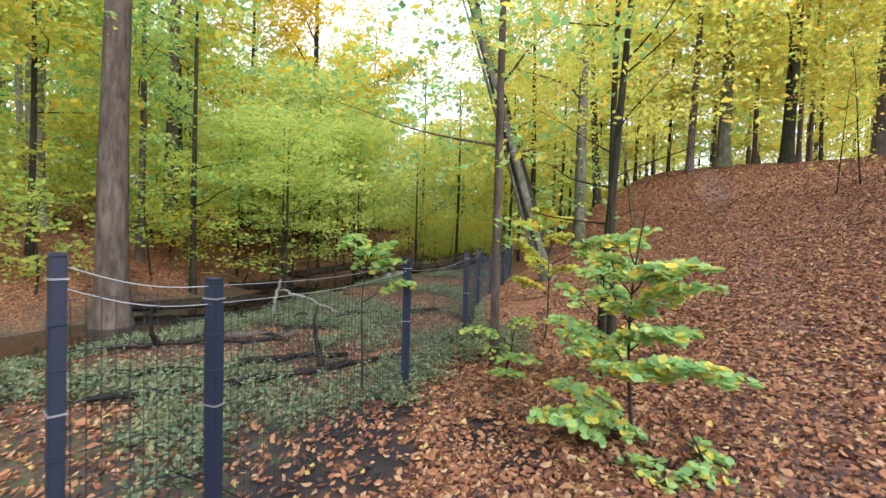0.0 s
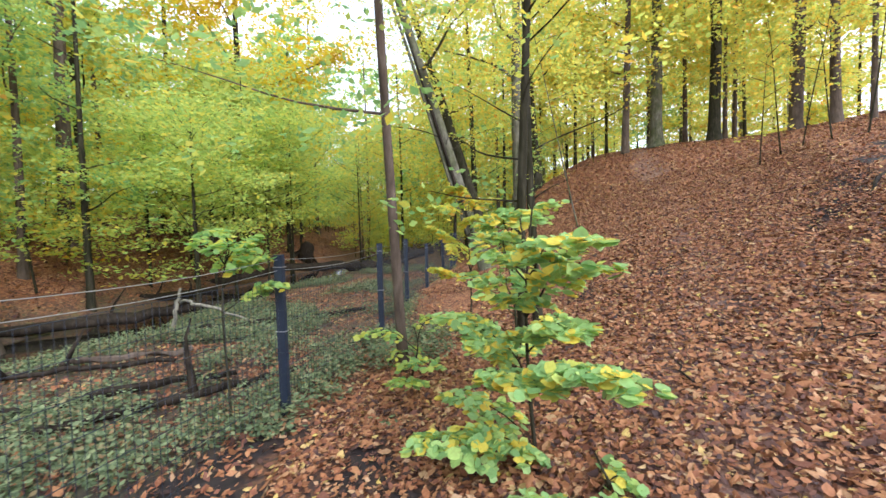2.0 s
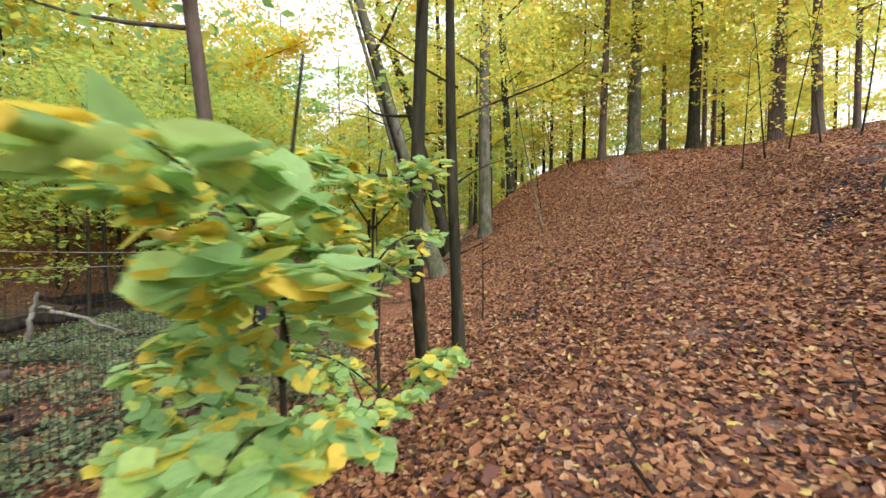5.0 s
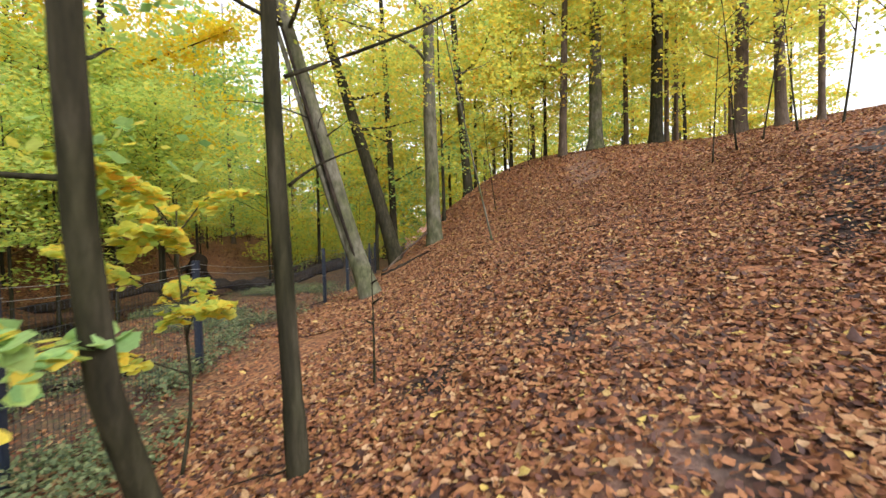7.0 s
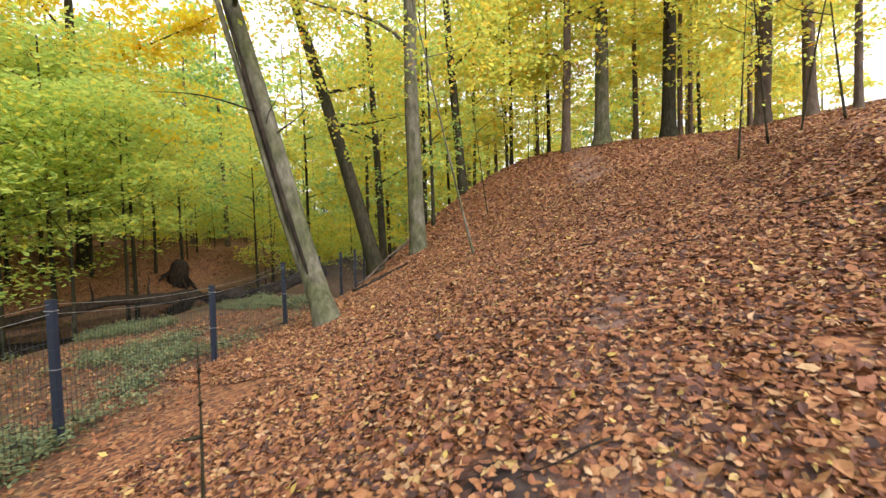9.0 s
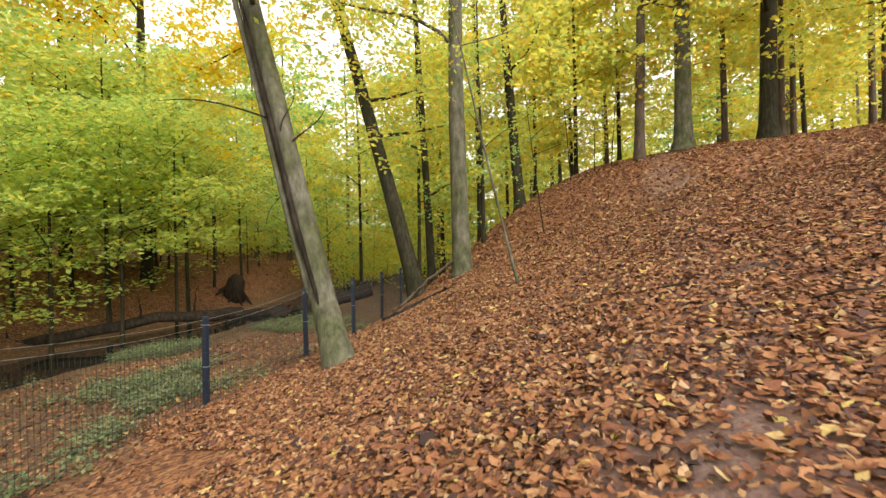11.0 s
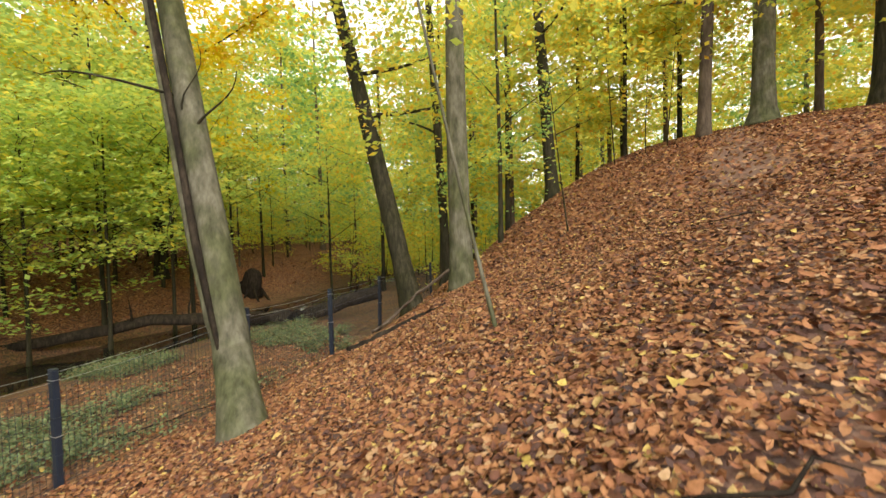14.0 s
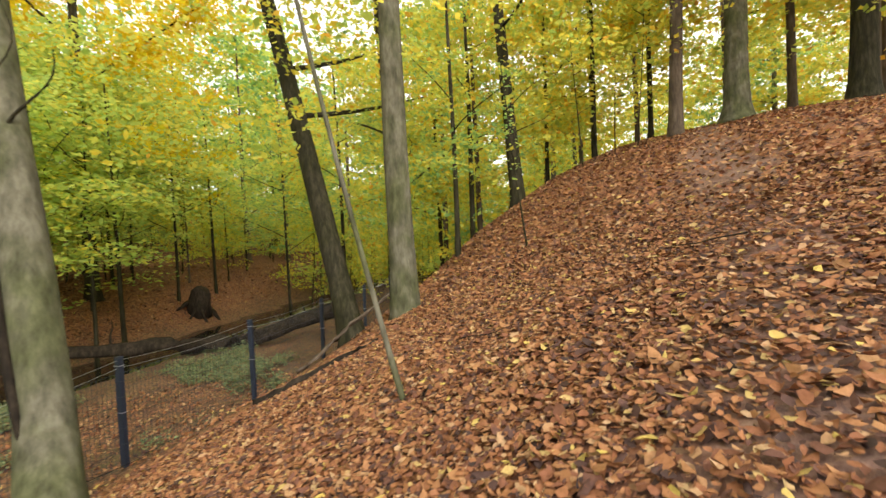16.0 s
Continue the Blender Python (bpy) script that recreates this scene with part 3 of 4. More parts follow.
limb_on(split_beech, split_at(3.7), split_at(4.4, 0.95, 0.3), 0.022, bark_dark, 1)
limb_on(split_beech, split_at(3.75), split_at(4.9, 0.5, 0.1), 0.016, bark_dark, 2)
limb_on(split_beech, split_at(4.2), split_at(4.6, -1.5, -1.2), 0.02, bark_dark, 3)
limb_on(split_beech, split_at(3.2), split_at(2.3, -0.6, -0.3), 0.012, bark_dark, 4)
limb_on(young_beech, (-1.08, 5.41, 2.95), (-0.67, 5.69, 3.2), 0.012, bark_dark, 5)
limb_on(young_beech, (-1.09, 5.42, 3.6), (0.1, 6.0, 4.35), 0.014, bark_dark, 6)
limb_on(young_beech, (-1.09, 5.42, 3.9), (-2.0, 4.6, 4.5), 0.014, bark_dark, 7)
limb_on(crooked_beech, (-0.87, 4.25, 2.85), (-2.1, 4.3, 3.05), 0.013, bark_dark, 8)
limb_on(crooked_beech, (-0.84, 4.23, 3.3), (-2.3, 5.2, 3.9), 0.014, bark_dark, 9)
limb_on(crooked_beech, (-0.81, 4.2, 3.8), (-0.2, 3.9, 4.5), 0.012, bark_dark, 10)
for k, (x, y, lx, ly) in enumerate(SAPLINGS):
    z = ground_z(x, y)
    tree((x, y), (x + lx, y + ly, z + 4), 3.4 + 0.7 * (k % 3), 0.02 + 0.004 * (k % 2), bark_dark, True, leaf_mixed, 300 + k, "thin bare sapling with a few yellow leaves on the slope", 0.4, 0.9, 10, 16, 0.1, 0.5, 4, 1.1, 7, group="saplings on the slope")

# ---- woods further off, and young growth in the valley ----
protos = []
for k, (bark, leaf, h, r, cf) in enumerate(((bark_dark, leaf_mixed, 19, 0.19, 0.14), (bark_beech, leaf_mixed, 21, 0.25, 0.2), (bark_brown, leaf_green, 18, 0.17, 0.1),
                                            (bark_dark, leaf_green, 20, 0.2, 0.14), (bark_pale, leaf_mixed, 17, 0.13, 0.1))):
    protos.append(tree((-40 - 6 * k, 60), (-40 - 6 * k, 60.2, 20), h, r, bark, True, leaf, 100 + k,
                       ("tall autumn tree of the surrounding wood", "tall grey beech of the surrounding wood", "green-leaved tree of the surrounding wood", "dark tree of the surrounding wood", "slim pale tree of the surrounding wood")[k],
                       cf, 4.4, 135, 30, 0.38, 1.5, 5, 1.5, 9, group="trees of the wood", low=1.05, tilt=0.95))
near_protos = []
for k, (bark, leaf, h, r) in enumerate(((bark_dark, leaf_green, 13, 0.11), (bark_brown, leaf_mixed, 14, 0.12), (bark_dark, leaf_mixed, 12, 0.1))):
    near_protos.append(tree((-70 - 6 * k, 62), (-70 - 6 * k, 62.2, 20), h, r, bark, True, leaf, 120 + k,
                            ("green-leaved young tree by the stream", "yellowing young tree by the stream", "slim yellow-green tree by the stream")[k],
                            0.27, 3.0, 125, 34, 0.21, 1.0, 5, 1.4, 8, group="trees of the wood", low=1.15, tilt=0.85))
wood = np.random.default_rng(7)
spots = []


def wood_spot(x, y, gap):
    if any((x - a) ** 2 + (y - b) ** 2 < gap * gap for a, b in spots):
        return False
    spots.append((x, y))
    return True


def plant(proto, x, y, s, spin):
    return copy_thing(proto, pose(x, y, ground_z(x, y), 0, 0, spin) @ Matrix.Diagonal((s, s, s, 1)))


count = 0
for k in range(13):
    y = -3 + 2.3 * k
    x = fence_x(y) - (11.8 + 2.6 * wood.uniform()) / 0.9
    if not 5.5 < y < 17 and wood_spot(x, y, 1.5):
        plant(near_protos[k % 3], x, y, wood.uniform(0.45, 0.58) if y > 2 else wood.uniform(0.7, 1.0), wood.uniform(0, 360))
for x, y, s in ((-9, 24, 1.1), (-10.6, 27, 1.2), (-8.5, 29.5, 1.2), (-12.2, 23.6, 1.1), (-7.4, 33, 1.3), (-11, 31.5, 1.2), (-6.3, 37, 1.3), (-13.6, 28, 1.2), (-2.4, 41, 1.3), (3.2, 34, 1.2), (5.8, 31, 1.1), (7.2, 24, 1.0), (-16.5, 24, 1.1), (0.4, 30, 1.2), (-4.2, 30.5, 1.2), (2.4, 29.5, 1.1), (-1.6, 35, 1.3), (6.4, 36, 1.3), (-9.2, 36, 1.3), (4.2, 39, 1.4), (-5.6, 27.6, 1.1)):
    if wood_spot(x, y, 0.5):
        plant(near_protos[1 + int(x * 7) % 2], x, y, s, 97 * x)
for k in range(4000):
    if count >= 140:
        break
    x, y = wood.uniform(-70, 22), wood.uniform(-30, 85)
    d = (fence_x(y) - x) * 0.9
    crest = y > 27 + 0.1 * abs(x) and d < 0
    far = d > 13 and (x * x + y * y) < 80 * 80
    mid = y > 21 and x < lerp_profile(y, EDGE_Y, EDGE_X) - 2.5 and d < 13
    if not (crest or far or mid):
        continue
    az = math.degrees(math.atan2(x - 0.7, y + 1))
    if -44.2 < az < -41.6 and y < 60:
        continue
    if -61 < az < -49 and math.hypot(x, y) < 26:
        continue
    if az > 10 and wood.uniform() < 0.75:
        continue
    if not wood_spot(x, y, 3.2 if mid else 3.2):
        continue
    pr = near_protos[wood.integers(3)] if mid and y < 32 else protos[wood.integers(5)] if crest or mid else protos[(2, 3, 2, 0, 4)[wood.integers(5)]]
    plant(pr, x, y, wood.uniform(0.75, 1.15), wood.uniform(0, 360))
    count += 1

# layered sprays wear the pale colour as if lit from above
layered = tree((-60, 42), (-60, 42.1, 14), 5.5, 0.05, bark_dark, True, leaf_lit, 230, "young beech by the stream with wide layers of green leaves coloured as if lit", 0.36, 2.4, 62, 60, 0.13, 1.0, 9, 1.2, 8, group="young beeches by the stream", low=1.0, tilt=0.35)
for x, y, s in ((-10.5, 6.2, 1.0), (-12.4, 7.4, 1.1), (-19.3, 12.2, 1.1), (-20.3, 15.2, 1.1), (-21.6, 18.6, 1.1), (-19.0, 22.6, 1.1), (-18.6, 9.0, 1.0), (-18.0, 10.4, 1.2), (-15.7, 7.6, 1.1), (-20.4, 13.6, 1.2), (-17.2, 12.6, 1.25), (-17.6, 15.4, 1.2), (-16.4, 9.6, 1.2), (-15.3, 10.6, 0.9), (-15.6, 12.4, 0.95), (-16.2, 14.3, 1.0), (-14.4, 9.2, 1.1), (-23.2, 16.6, 1.2), (-24.0, 12.4, 1.2), (-22.8, 20.8, 1.2)):
    plant(layered, x, y, s * 1.4 if y > 10.5 else s, 70 * x)

# dense young growth on the far bank and below the slope's edge
green_fans, yellow_fans, stem_v, stem_f = [], [], [], []
count = 0
for k in range(6000):
    if count >= 200:
        break
    x, y = wood.uniform(-42, 4), wood.uniform(-8, 45)
    d = (fence_x(y) - x) * 0.9
    ok = (12.2 < d < 18 and (y < 7 or (d > 15.5 and y < 14 and wood.uniform() < 0.7) or (d > 13.5 and y >= 14 and wood.uniform() < 0.8))) or (21 < d < 28) or (9.5 < d < 12.2 and y < 6) or (d > 1 and y > 24 and d < 9 and wood.uniform() < 0.5)
    if not ok or not wood_spot(x, y, 1.1):
        continue
    z, h = ground_z(x, y), wood.uniform(2.0, 4.6) + (0.8 if y > 9 else 0)
    tip = Vector((x + wood.normal(0, 0.2), y + wood.normal(0, 0.2), z + h))
    v, f = tube(bent((x, y, z - 0.1), tip, 5, 0.06, wood), [0.035, 0.03, 0.024, 0.018, 0.012, 0.005], 6)
    stem_f += [tuple(i + len(stem_v) for i in g) for g in f]
    stem_v += v
    for q in range(int(11 * h)):
        t, a = wood.uniform(0.12 if y < 9 or d > 18 else 0.16, 1.02), wood.uniform(0, 6.3)
        r = 1.45 * math.sqrt(wood.uniform(0.02, 1)) * (1.15 - 0.6 * t) * (0.5 + 0.15 * h)
        (yellow_fans if count % (4 if y < 8 else 2) == 0 else green_fans).append((x + r * math.cos(a), y + r * math.sin(a), z + h * t))
    count += 1
# pale lit colour on the green fans brightens this shaded growth
v, f = sprays(wood, green_fans, 0.65, 24, 0.16, spread=0.5)
undergrowth = tagged(big_mesh("undergrowth", v, f, leaf_lit), "dense green young beeches along the stream bank", "undergrowth", kind="stuff")
v, f = sprays(wood, yellow_fans, 0.65, 24, 0.16, spread=0.5)
big_mesh("yellow_leaves", v, f, leaf_mixed, undergrowth, "yellowing leaves among the green growth")
mesh_part("stems", stem_v, stem_f, bark_dark, undergrowth, "thin dark stems of the young growth")


# ---- beech saplings beside the path ----
def blade_mesh(name, mat, curl, seed):
    """One leaf blade of unit length, with a midrib fold, wavy edge and stalk."""
    rng = np.random.default_rng(seed)
    verts, faces = [], []
    n = 6
    for i in range(n + 1):
        s = i / n
        w = 0.45 * math.sin(math.pi * min(1, s * 0.94 + 0.06)) ** 0.8 * (1 - 0.25 * s)
        z = curl * (s - 0.5) ** 2
        e = 0.05 * rng.normal()
        verts += [(s - 0.5, w, z + 0.35 * w * curl + 0.03 * e), (s - 0.5, 0, z), (s - 0.5, -w, z + 0.35 * w * curl - 0.03 * e)]
        if i:
            a = 3 * (i - 1)
            faces += [(a, a + 1, a + 4, a + 3), (a + 1, a + 2, a + 5, a + 4)]
    k = len(verts)
    verts += [(-0.72, 0.006, 0.02), (-0.72, -0.006, 0.02), (-0.48, -0.008, 0.0), (-0.48, 0.008, 0.0)]
    faces.append((k, k + 1, k + 2, k + 3))
    me = bpy.data.meshes.new(name)
    me.from_pydata(verts, [], faces)
    me.materials.append(mat)
    me.polygons.foreach_set("use_smooth", [True] * len(me.polygons))
    return me


blades = [blade_mesh("leaf", bush_single, 0.15 + 0.12 * k, 80 + k) for k in range(4)]


def bush(base, tips, label, leaf, seed, leaf_size=0.078, per=92, height=1.6, single=0):
    """A bushy sapling: a crooked stem, branches to the given tips, and leaves in two rows along their twigs."""
    rng = np.random.default_rng(seed)
    z0 = ground_z(*base)
    foot = Vector((base[0], base[1], z0 - 0.05))
    thing = empty_thing("beech_sapling", (foot.x, foot.y, z0), label, "sapling")
    stem = bent(foot, foot + Vector((0.02, 0.05, height)), 8, 0.06, rng)
    v, f = tube(stem, [0.015 * (1 - 0.7 * i / 8) for i in range(9)], 7, 0.1, seed)
    mesh_part("stem", v, f, bark_dark, thing, smooth=True)
    pos, nor, reach = [], [], []
    for tip in tips:
        tip = Vector(tip)
        h = min(0.9, max(0.12, (tip.z - 0.25 * (tip.xy - foot.xy).length - z0) / height))
        p = stem[int(h * 8)]
        pts = bent(p, tip, 8, 0.04, rng)
        pts = [q + Vector((0, 0, 0.1 * math.sin(math.pi * i / 8))) for i, q in enumerate(pts)]
        v, f = tube(pts, [0.007 * (1 - 0.75 * i / 8) for i in range(9)], 5)
        mesh_part("branch", v, f, bark_dark, thing, smooth=True)
        ln = (tip - p).length
        way = (tip - p).normalized()
        side = way.cross(Vector((0, 0, 1))).normalized()
        for k in range(int(per * (0.5 + ln))):
            s = rng.uniform(0.25, 1.03)
            i = min(7, int(s * 8))
            q = pts[i].lerp(pts[i + 1], s * 8 - i)
            w = rng.uniform(0.02, 0.22) * (1.25 - 0.75 * s) * rng.choice((-1, 1))
            q = q + side * w + way * abs(w) * 0.5 + Vector((0, 0, -0.25 * abs(w) + rng.normal(0, 0.012)))
            pos.append(q)
            reach.append(s)
            nor.append((side.x * w * 1.2, side.y * w * 1.2, 1))
    order = sorted(range(len(pos)), key=lambda i: -reach[i])
    for i in order[:single]:
        up = Vector(nor[i]) + Vector(rng.normal(0, 0.25, 3))
        ob = new("leaf", blades[i % 4])
        ob.parent = thing
        ob.matrix_parent_inverse = Matrix.Translation(-thing.location)
        turn = up.to_track_quat("Z", "X") @ Euler((0, 0, rng.uniform(0, 6.3))).to_quaternion()
        ob.matrix_basis = Matrix.LocRotScale(pos[i], turn, [leaf_size * rng.uniform(0.75, 1.25)] * 3)
    rest = order[single:]
    pos, nor = [pos[i] for i in rest], [nor[i] for i in rest]
    v, f = leaves(rng, np.array(pos), np.array(nor, float), leaf_size, 0.38, 0.14, 0.9)
    big_mesh("foliage", v, f, leaf, thing)
    return thing


bush((-0.1, 2.3), [(0.56, 1.72, 1.84), (0.4, 1.65, 1.9), (0.3, 1.8, 2.05), (0.13, 1.65, 1.78), (-0.15, 1.8, 1.72), (0.1, 2.0, 1.95), (-0.71, 2.3, 1.95), (-0.45, 2.1, 1.85), (-0.73, 1.87, 1.25), (-0.4, 1.95, 1.3),
                  (-0.15, 2.1, 1.2), (-0.75, 2.4, 1.35), (0.38, 1.7, 2.5), (0.36, 1.85, 2.36), (-0.25, 2.45, 2.62), (-0.45, 2.55, 2.5), (-0.35, 2.5, 2.2), (-0.1, 2.15, 2.35), (-0.15, 2.1, 2.1)],
     "bushy beech sapling with green and yellowing leaves beside the path", leaf_bush, 41, per=150, height=1.85, single=280)
bush((-0.7, 3.5), [(-0.47, 3.05, 2.66), (-0.22, 3.3, 2.76), (-0.62, 3.3, 2.6), (-0.9, 3.2, 2.58), (-0.75, 3.0, 2.5), (-1.03, 3.84, 2.27), (-1.2, 3.5, 2.1), (-0.6, 3.9, 2.4), (-1.0, 3.3, 1.6), (-0.45, 3.95, 1.62), (-1.3, 3.9, 1.5),
                  (-0.5, 3.15, 1.5), (-0.35, 3.45, 1.55), (-0.3, 3.75, 1.7), (-0.85, 3.05, 1.45), (-1.15, 3.2, 1.75), (-0.95, 4.3, 2.3)], "beech sapling with layered green and yellowing leaves near the fence", leaf_bush, 42, 0.085, 62, 1.9)
bush((-1.75, 3.3), [(-1.3, 3.0, 1.3), (-2.2, 3.1, 1.5), (-1.6, 3.7, 1.6), (-2.1, 3.7, 1.2), (-1.5, 2.8, 1.15)], "low green sapling growing along the fence", leaf_green, 43, 0.07, 80, 0.7)
bush((0.3, 1.95), [(0.45, 2.05, 1.2), (0.55, 1.75, 1.18), (0.1, 1.7, 1.12), (0.2, 1.55, 1.15)], "tiny green seedling in the leaf litter", leaf_bush, 44, 0.07, 60, 0.28)
bush((-2.9, 2.05), [(-2.5, 2.15, 2.35), (-2.75, 2.3, 2.5), (-2.45, 2.3, 2.1), (-3.3, 2.3, 2.6), (-2.6, 1.9, 2.45), (-3.1, 2.5, 2.4)], "hanging green hazel spray over a fence post", leaf_green, 45, 0.08, 110, 1.75)
bush((2.75, 5.2), [(2.55, 5.0, 2.5), (2.95, 4.9, 2.4), (3.0, 5.5, 2.6), (2.6, 5.5, 2.3)], "small sapling with pale yellow leaves on the bank", leaf_yellow, 47, 0.07, 30, 0.8)


bush((-2.1, 5.35), [(-1.65, 4.9, 2.7), (-2.5, 4.9, 2.6), (-2.0, 5.9, 3.0), (-2.7, 5.5, 2.9), (-1.7, 5.3, 2.2), (-2.3, 4.8, 2.0), (-1.9, 4.7, 3.1), (-2.6, 5.9, 2.3)], "tall young beech with layered yellow-green leaves near the fence", leaf_mixed, 48, 0.085, 150, 2.0)


# ---- fence ----
fence = empty_thing("fence", (-2.6, 2.38, ground_z(-2.6, 2.38)), "blue-black steel fence with wire mesh along the valley edge", "fence")
POSTS = ((-1.87, -0.82), (-1.81, -0.14), (-2.55, 2.38), (-3.38, 4.9), (-4.6, 7.36), (-5.72, 9.95), (-6.6, 12.4), (-7.5, 14.6), (-8.6, 16.9), (-9.8, 19.3), (-11.0, 21.6))


def post_top(x, y):
    return 2.36 - 0.2 * math.exp(-((y - 9.9) / 1.1) ** 2) + (0.15 if y < -0.4 else 0.0)


def box_mesh(lo, hi, bev=0.006):
    bm = bmesh.new()
    bmesh.ops.create_cube(bm, size=1)
    for v in bm.verts:
        for i in range(3):
            v.co[i] = lo[i] + (v.co[i] + 0.5) * (hi[i] - lo[i])
    bmesh.ops.bevel(bm, geom=bm.edges[:], offset=bev, segments=2, affect="EDGES")
    return bm


def bm_part(name, bm, mat, parent, label=""):
    me = bpy.data.meshes.new(name)
    bm.to_mesh(me)
    bm.free()
    me.materials.append(mat)
    ob = new(name, me)
    ob.parent = parent
    if label:
        ob["label"] = label
    return ob


for k, (x, y) in enumerate(POSTS):
    zb, zt = ground_z(x, y), post_top(x, y)
    h = zt - zb
    q = POSTS[min(k + 1, len(POSTS) - 1)]
    p = POSTS[k - 1] if k == len(POSTS) - 1 else (x, y)
    turn = math.degrees(math.atan2(q[1] - p[1], q[0] - p[0]))
    post = bm_part("post", box_mesh((-0.03, -0.042, -0.2), (0.03, 0.042, h)), post_paint, fence)
    post.matrix_parent_inverse = Matrix.Translation(-fence.location)
    post.matrix_basis = pose(x, y, zb, random.uniform(-0.8, 0.8), random.uniform(-0.8, 0.8), turn)
    bm_part("cap", box_mesh((-0.033, -0.045, h - 0.004), (0.033, 0.045, h + 0.014), 0.005), post_paint, post, "dark plastic post cap")
    for j in range(6):
        zc = h - 0.1 - j * 0.2
        if zc > 0.05:
            bm_part("clip", box_mesh((-0.036, -0.05, zc - 0.004), (0.036, 0.05, zc + 0.004), 0.002), wire_steel if j % 3 == 0 else wire_green, post, "wire clip round the post")

for k in range(len(POSTS) - 1):
    (x0, y0), (x1, y1) = POSTS[k], POSTS[k + 1]
    ln = math.hypot(x1 - x0, y1 - y0)
    verts, faces = [], []

    def wire(a, b, r):
        v, f = tube([a, b], [r, r], 4)
        o = len(verts)
        verts.extend(v)
        faces.extend(tuple(i + o for i in g) for g in f)

    n = int(ln / 0.055)
    for i in range(1, n):
        s = i / n
        x, y = x0 + (x1 - x0) * s, y0 + (y1 - y0) * s
        zb = ground_z(x, y)
        zt = post_top(x, y) - 0.2
        wire((x, y, zb), (x + 0.004 * random.uniform(-1, 1), y, zt), 0.0022)
    for j in range(7):
        for i in range(4):
            s, s2 = i / 4, (i + 1) / 4
            a, b = (x0 + (x1 - x0) * s, y0 + (y1 - y0) * s), (x0 + (x1 - x0) * s2, y0 + (y1 - y0) * s2)
            za, zb = ground_z(*a), ground_z(*b)
            fz = 0.03 + 0.97 * j / 6
            wire((*a, za + (post_top(*a) - 0.2 - za) * fz), (*b, zb + (post_top(*b) - 0.2 - zb) * fz), 0.0028)
    mesh_part("wire_mesh", verts, faces, wire_green, fence, "dark coated wire mesh panel")["kind"] = "stuff"
    for dz in (0.03, 0.13):
        pts = []
        for i in range(9):
            s = i / 8
            pts.append((x0 + (x1 - x0) * s, y0 + (y1 - y0) * s, post_top(x0, y0) * (1 - s) + post_top(x1, y1) * s - dz - 0.05 * math.sin(math.pi * s)))
        v, f = tube(pts, [0.0025] * 9, 5)
        mesh_part("tension_wire", v, f, wire_steel, fence, "slack galvanised tension wire")


# ---- fallen trunks and sticks ----
def log(points, radii, label, mat, seed, name="fallen_log", snags=0):
    rng = np.random.default_rng(seed)
    dense, rr = [], []
    for (a, b), (ra, rb) in zip(zip(points, points[1:]), zip(radii, radii[1:])):
        for i in range(6):
            s = i / 6
            dense.append(Vector(a).lerp(Vector(b), s) + Vector(rng.normal(0, 0.02, 3)))
            rr.append((ra + (rb - ra) * s) * rng.uniform(0.93, 1.07))
    dense.append(Vector(points[-1]))
    rr.append(radii[-1])
    thing = empty_thing(name, points[0], label, "log")
    v, f = tube(dense, rr, 14, 0.5, seed)
    mesh_part("trunk", v, f, mat, thing, smooth=True)
    for k in range(snags):
        i = rng.integers(2, len(dense) - 2)
        q = dense[i] + Vector((rng.normal(0, 0.3), rng.normal(0, 0.3), rng.uniform(0.4, 0.9)))
        v, f = tube(bent(dense[i], q, 4, 0.05, rng), [0.05, 0.04, 0.03, 0.02, 0.01], 6)
        mesh_part("snag", v, f, mat, thing, smooth=True)
    return thing


def on_ground(x, y, up=0.0):
    return (x, y, ground_z(x, y) + up)


log([(-17.6, 8.5, 0.35), (-16.4, 10.6, 0.62), (-15.6, 13.4, 0.95), (-14.2, 15.6, 0.85), (-12.6, 17.2, 0.85), (-11.2, 19.2, 1.5)], [0.12, 0.15, 0.18, 0.21, 0.24, 0.26],
    "long dark rotting trunk lying across the stream", wood_dead, 51, snags=4)
log([(-16.5, 3.4, 0.5), (-15.2, 6.4, 0.55), (-14.4, 9.2, 0.5)], [0.1, 0.14, 0.12], "dark wet trunk lying at the stream", wood_dead, 52, snags=3)
log([(-13.4, 2.2, 0.45), (-12.0, 4.9, 0.5), (-10.6, 7.2, 0.62)], [0.1, 0.14, 0.1], "mossy fallen trunk in the valley mud", wood_dead, 53, snags=2)
log([on_ground(-8.2, 4.4, 0.1), on_ground(-6.6, 5.4, 0.12), on_ground(-5.4, 6.9, 0.1)], [0.035, 0.05, 0.035], "rotten branch among green herbs", wood_dead, 54, "fallen_branch")
log([on_ground(-6.2, 0.4, 0.08), on_ground(-5.0, 1.9, 0.1), on_ground(-4.2, 3.0, 0.08)], [0.04, 0.055, 0.03], "rotten branch in the valley mud", wood_dead, 55, "fallen_branch")
log([on_ground(-5.6, 13.6, 0.04), on_ground(-5.1, 14.3, 0.05), on_ground(-4.6, 15.0, 0.04)], [0.035, 0.045, 0.03], "dark branch lying at the edge of the leaf slope", wood_dead, 56, "fallen_branch")
log([on_ground(-6.3, 14.7, 0.05), on_ground(-5.75, 15.3, 0.3), on_ground(-5.35, 16.0, 0.5)], [0.03, 0.035, 0.03], "pale barkless branch leaning at a tree foot", bark_brown, 57, "fallen_branch")
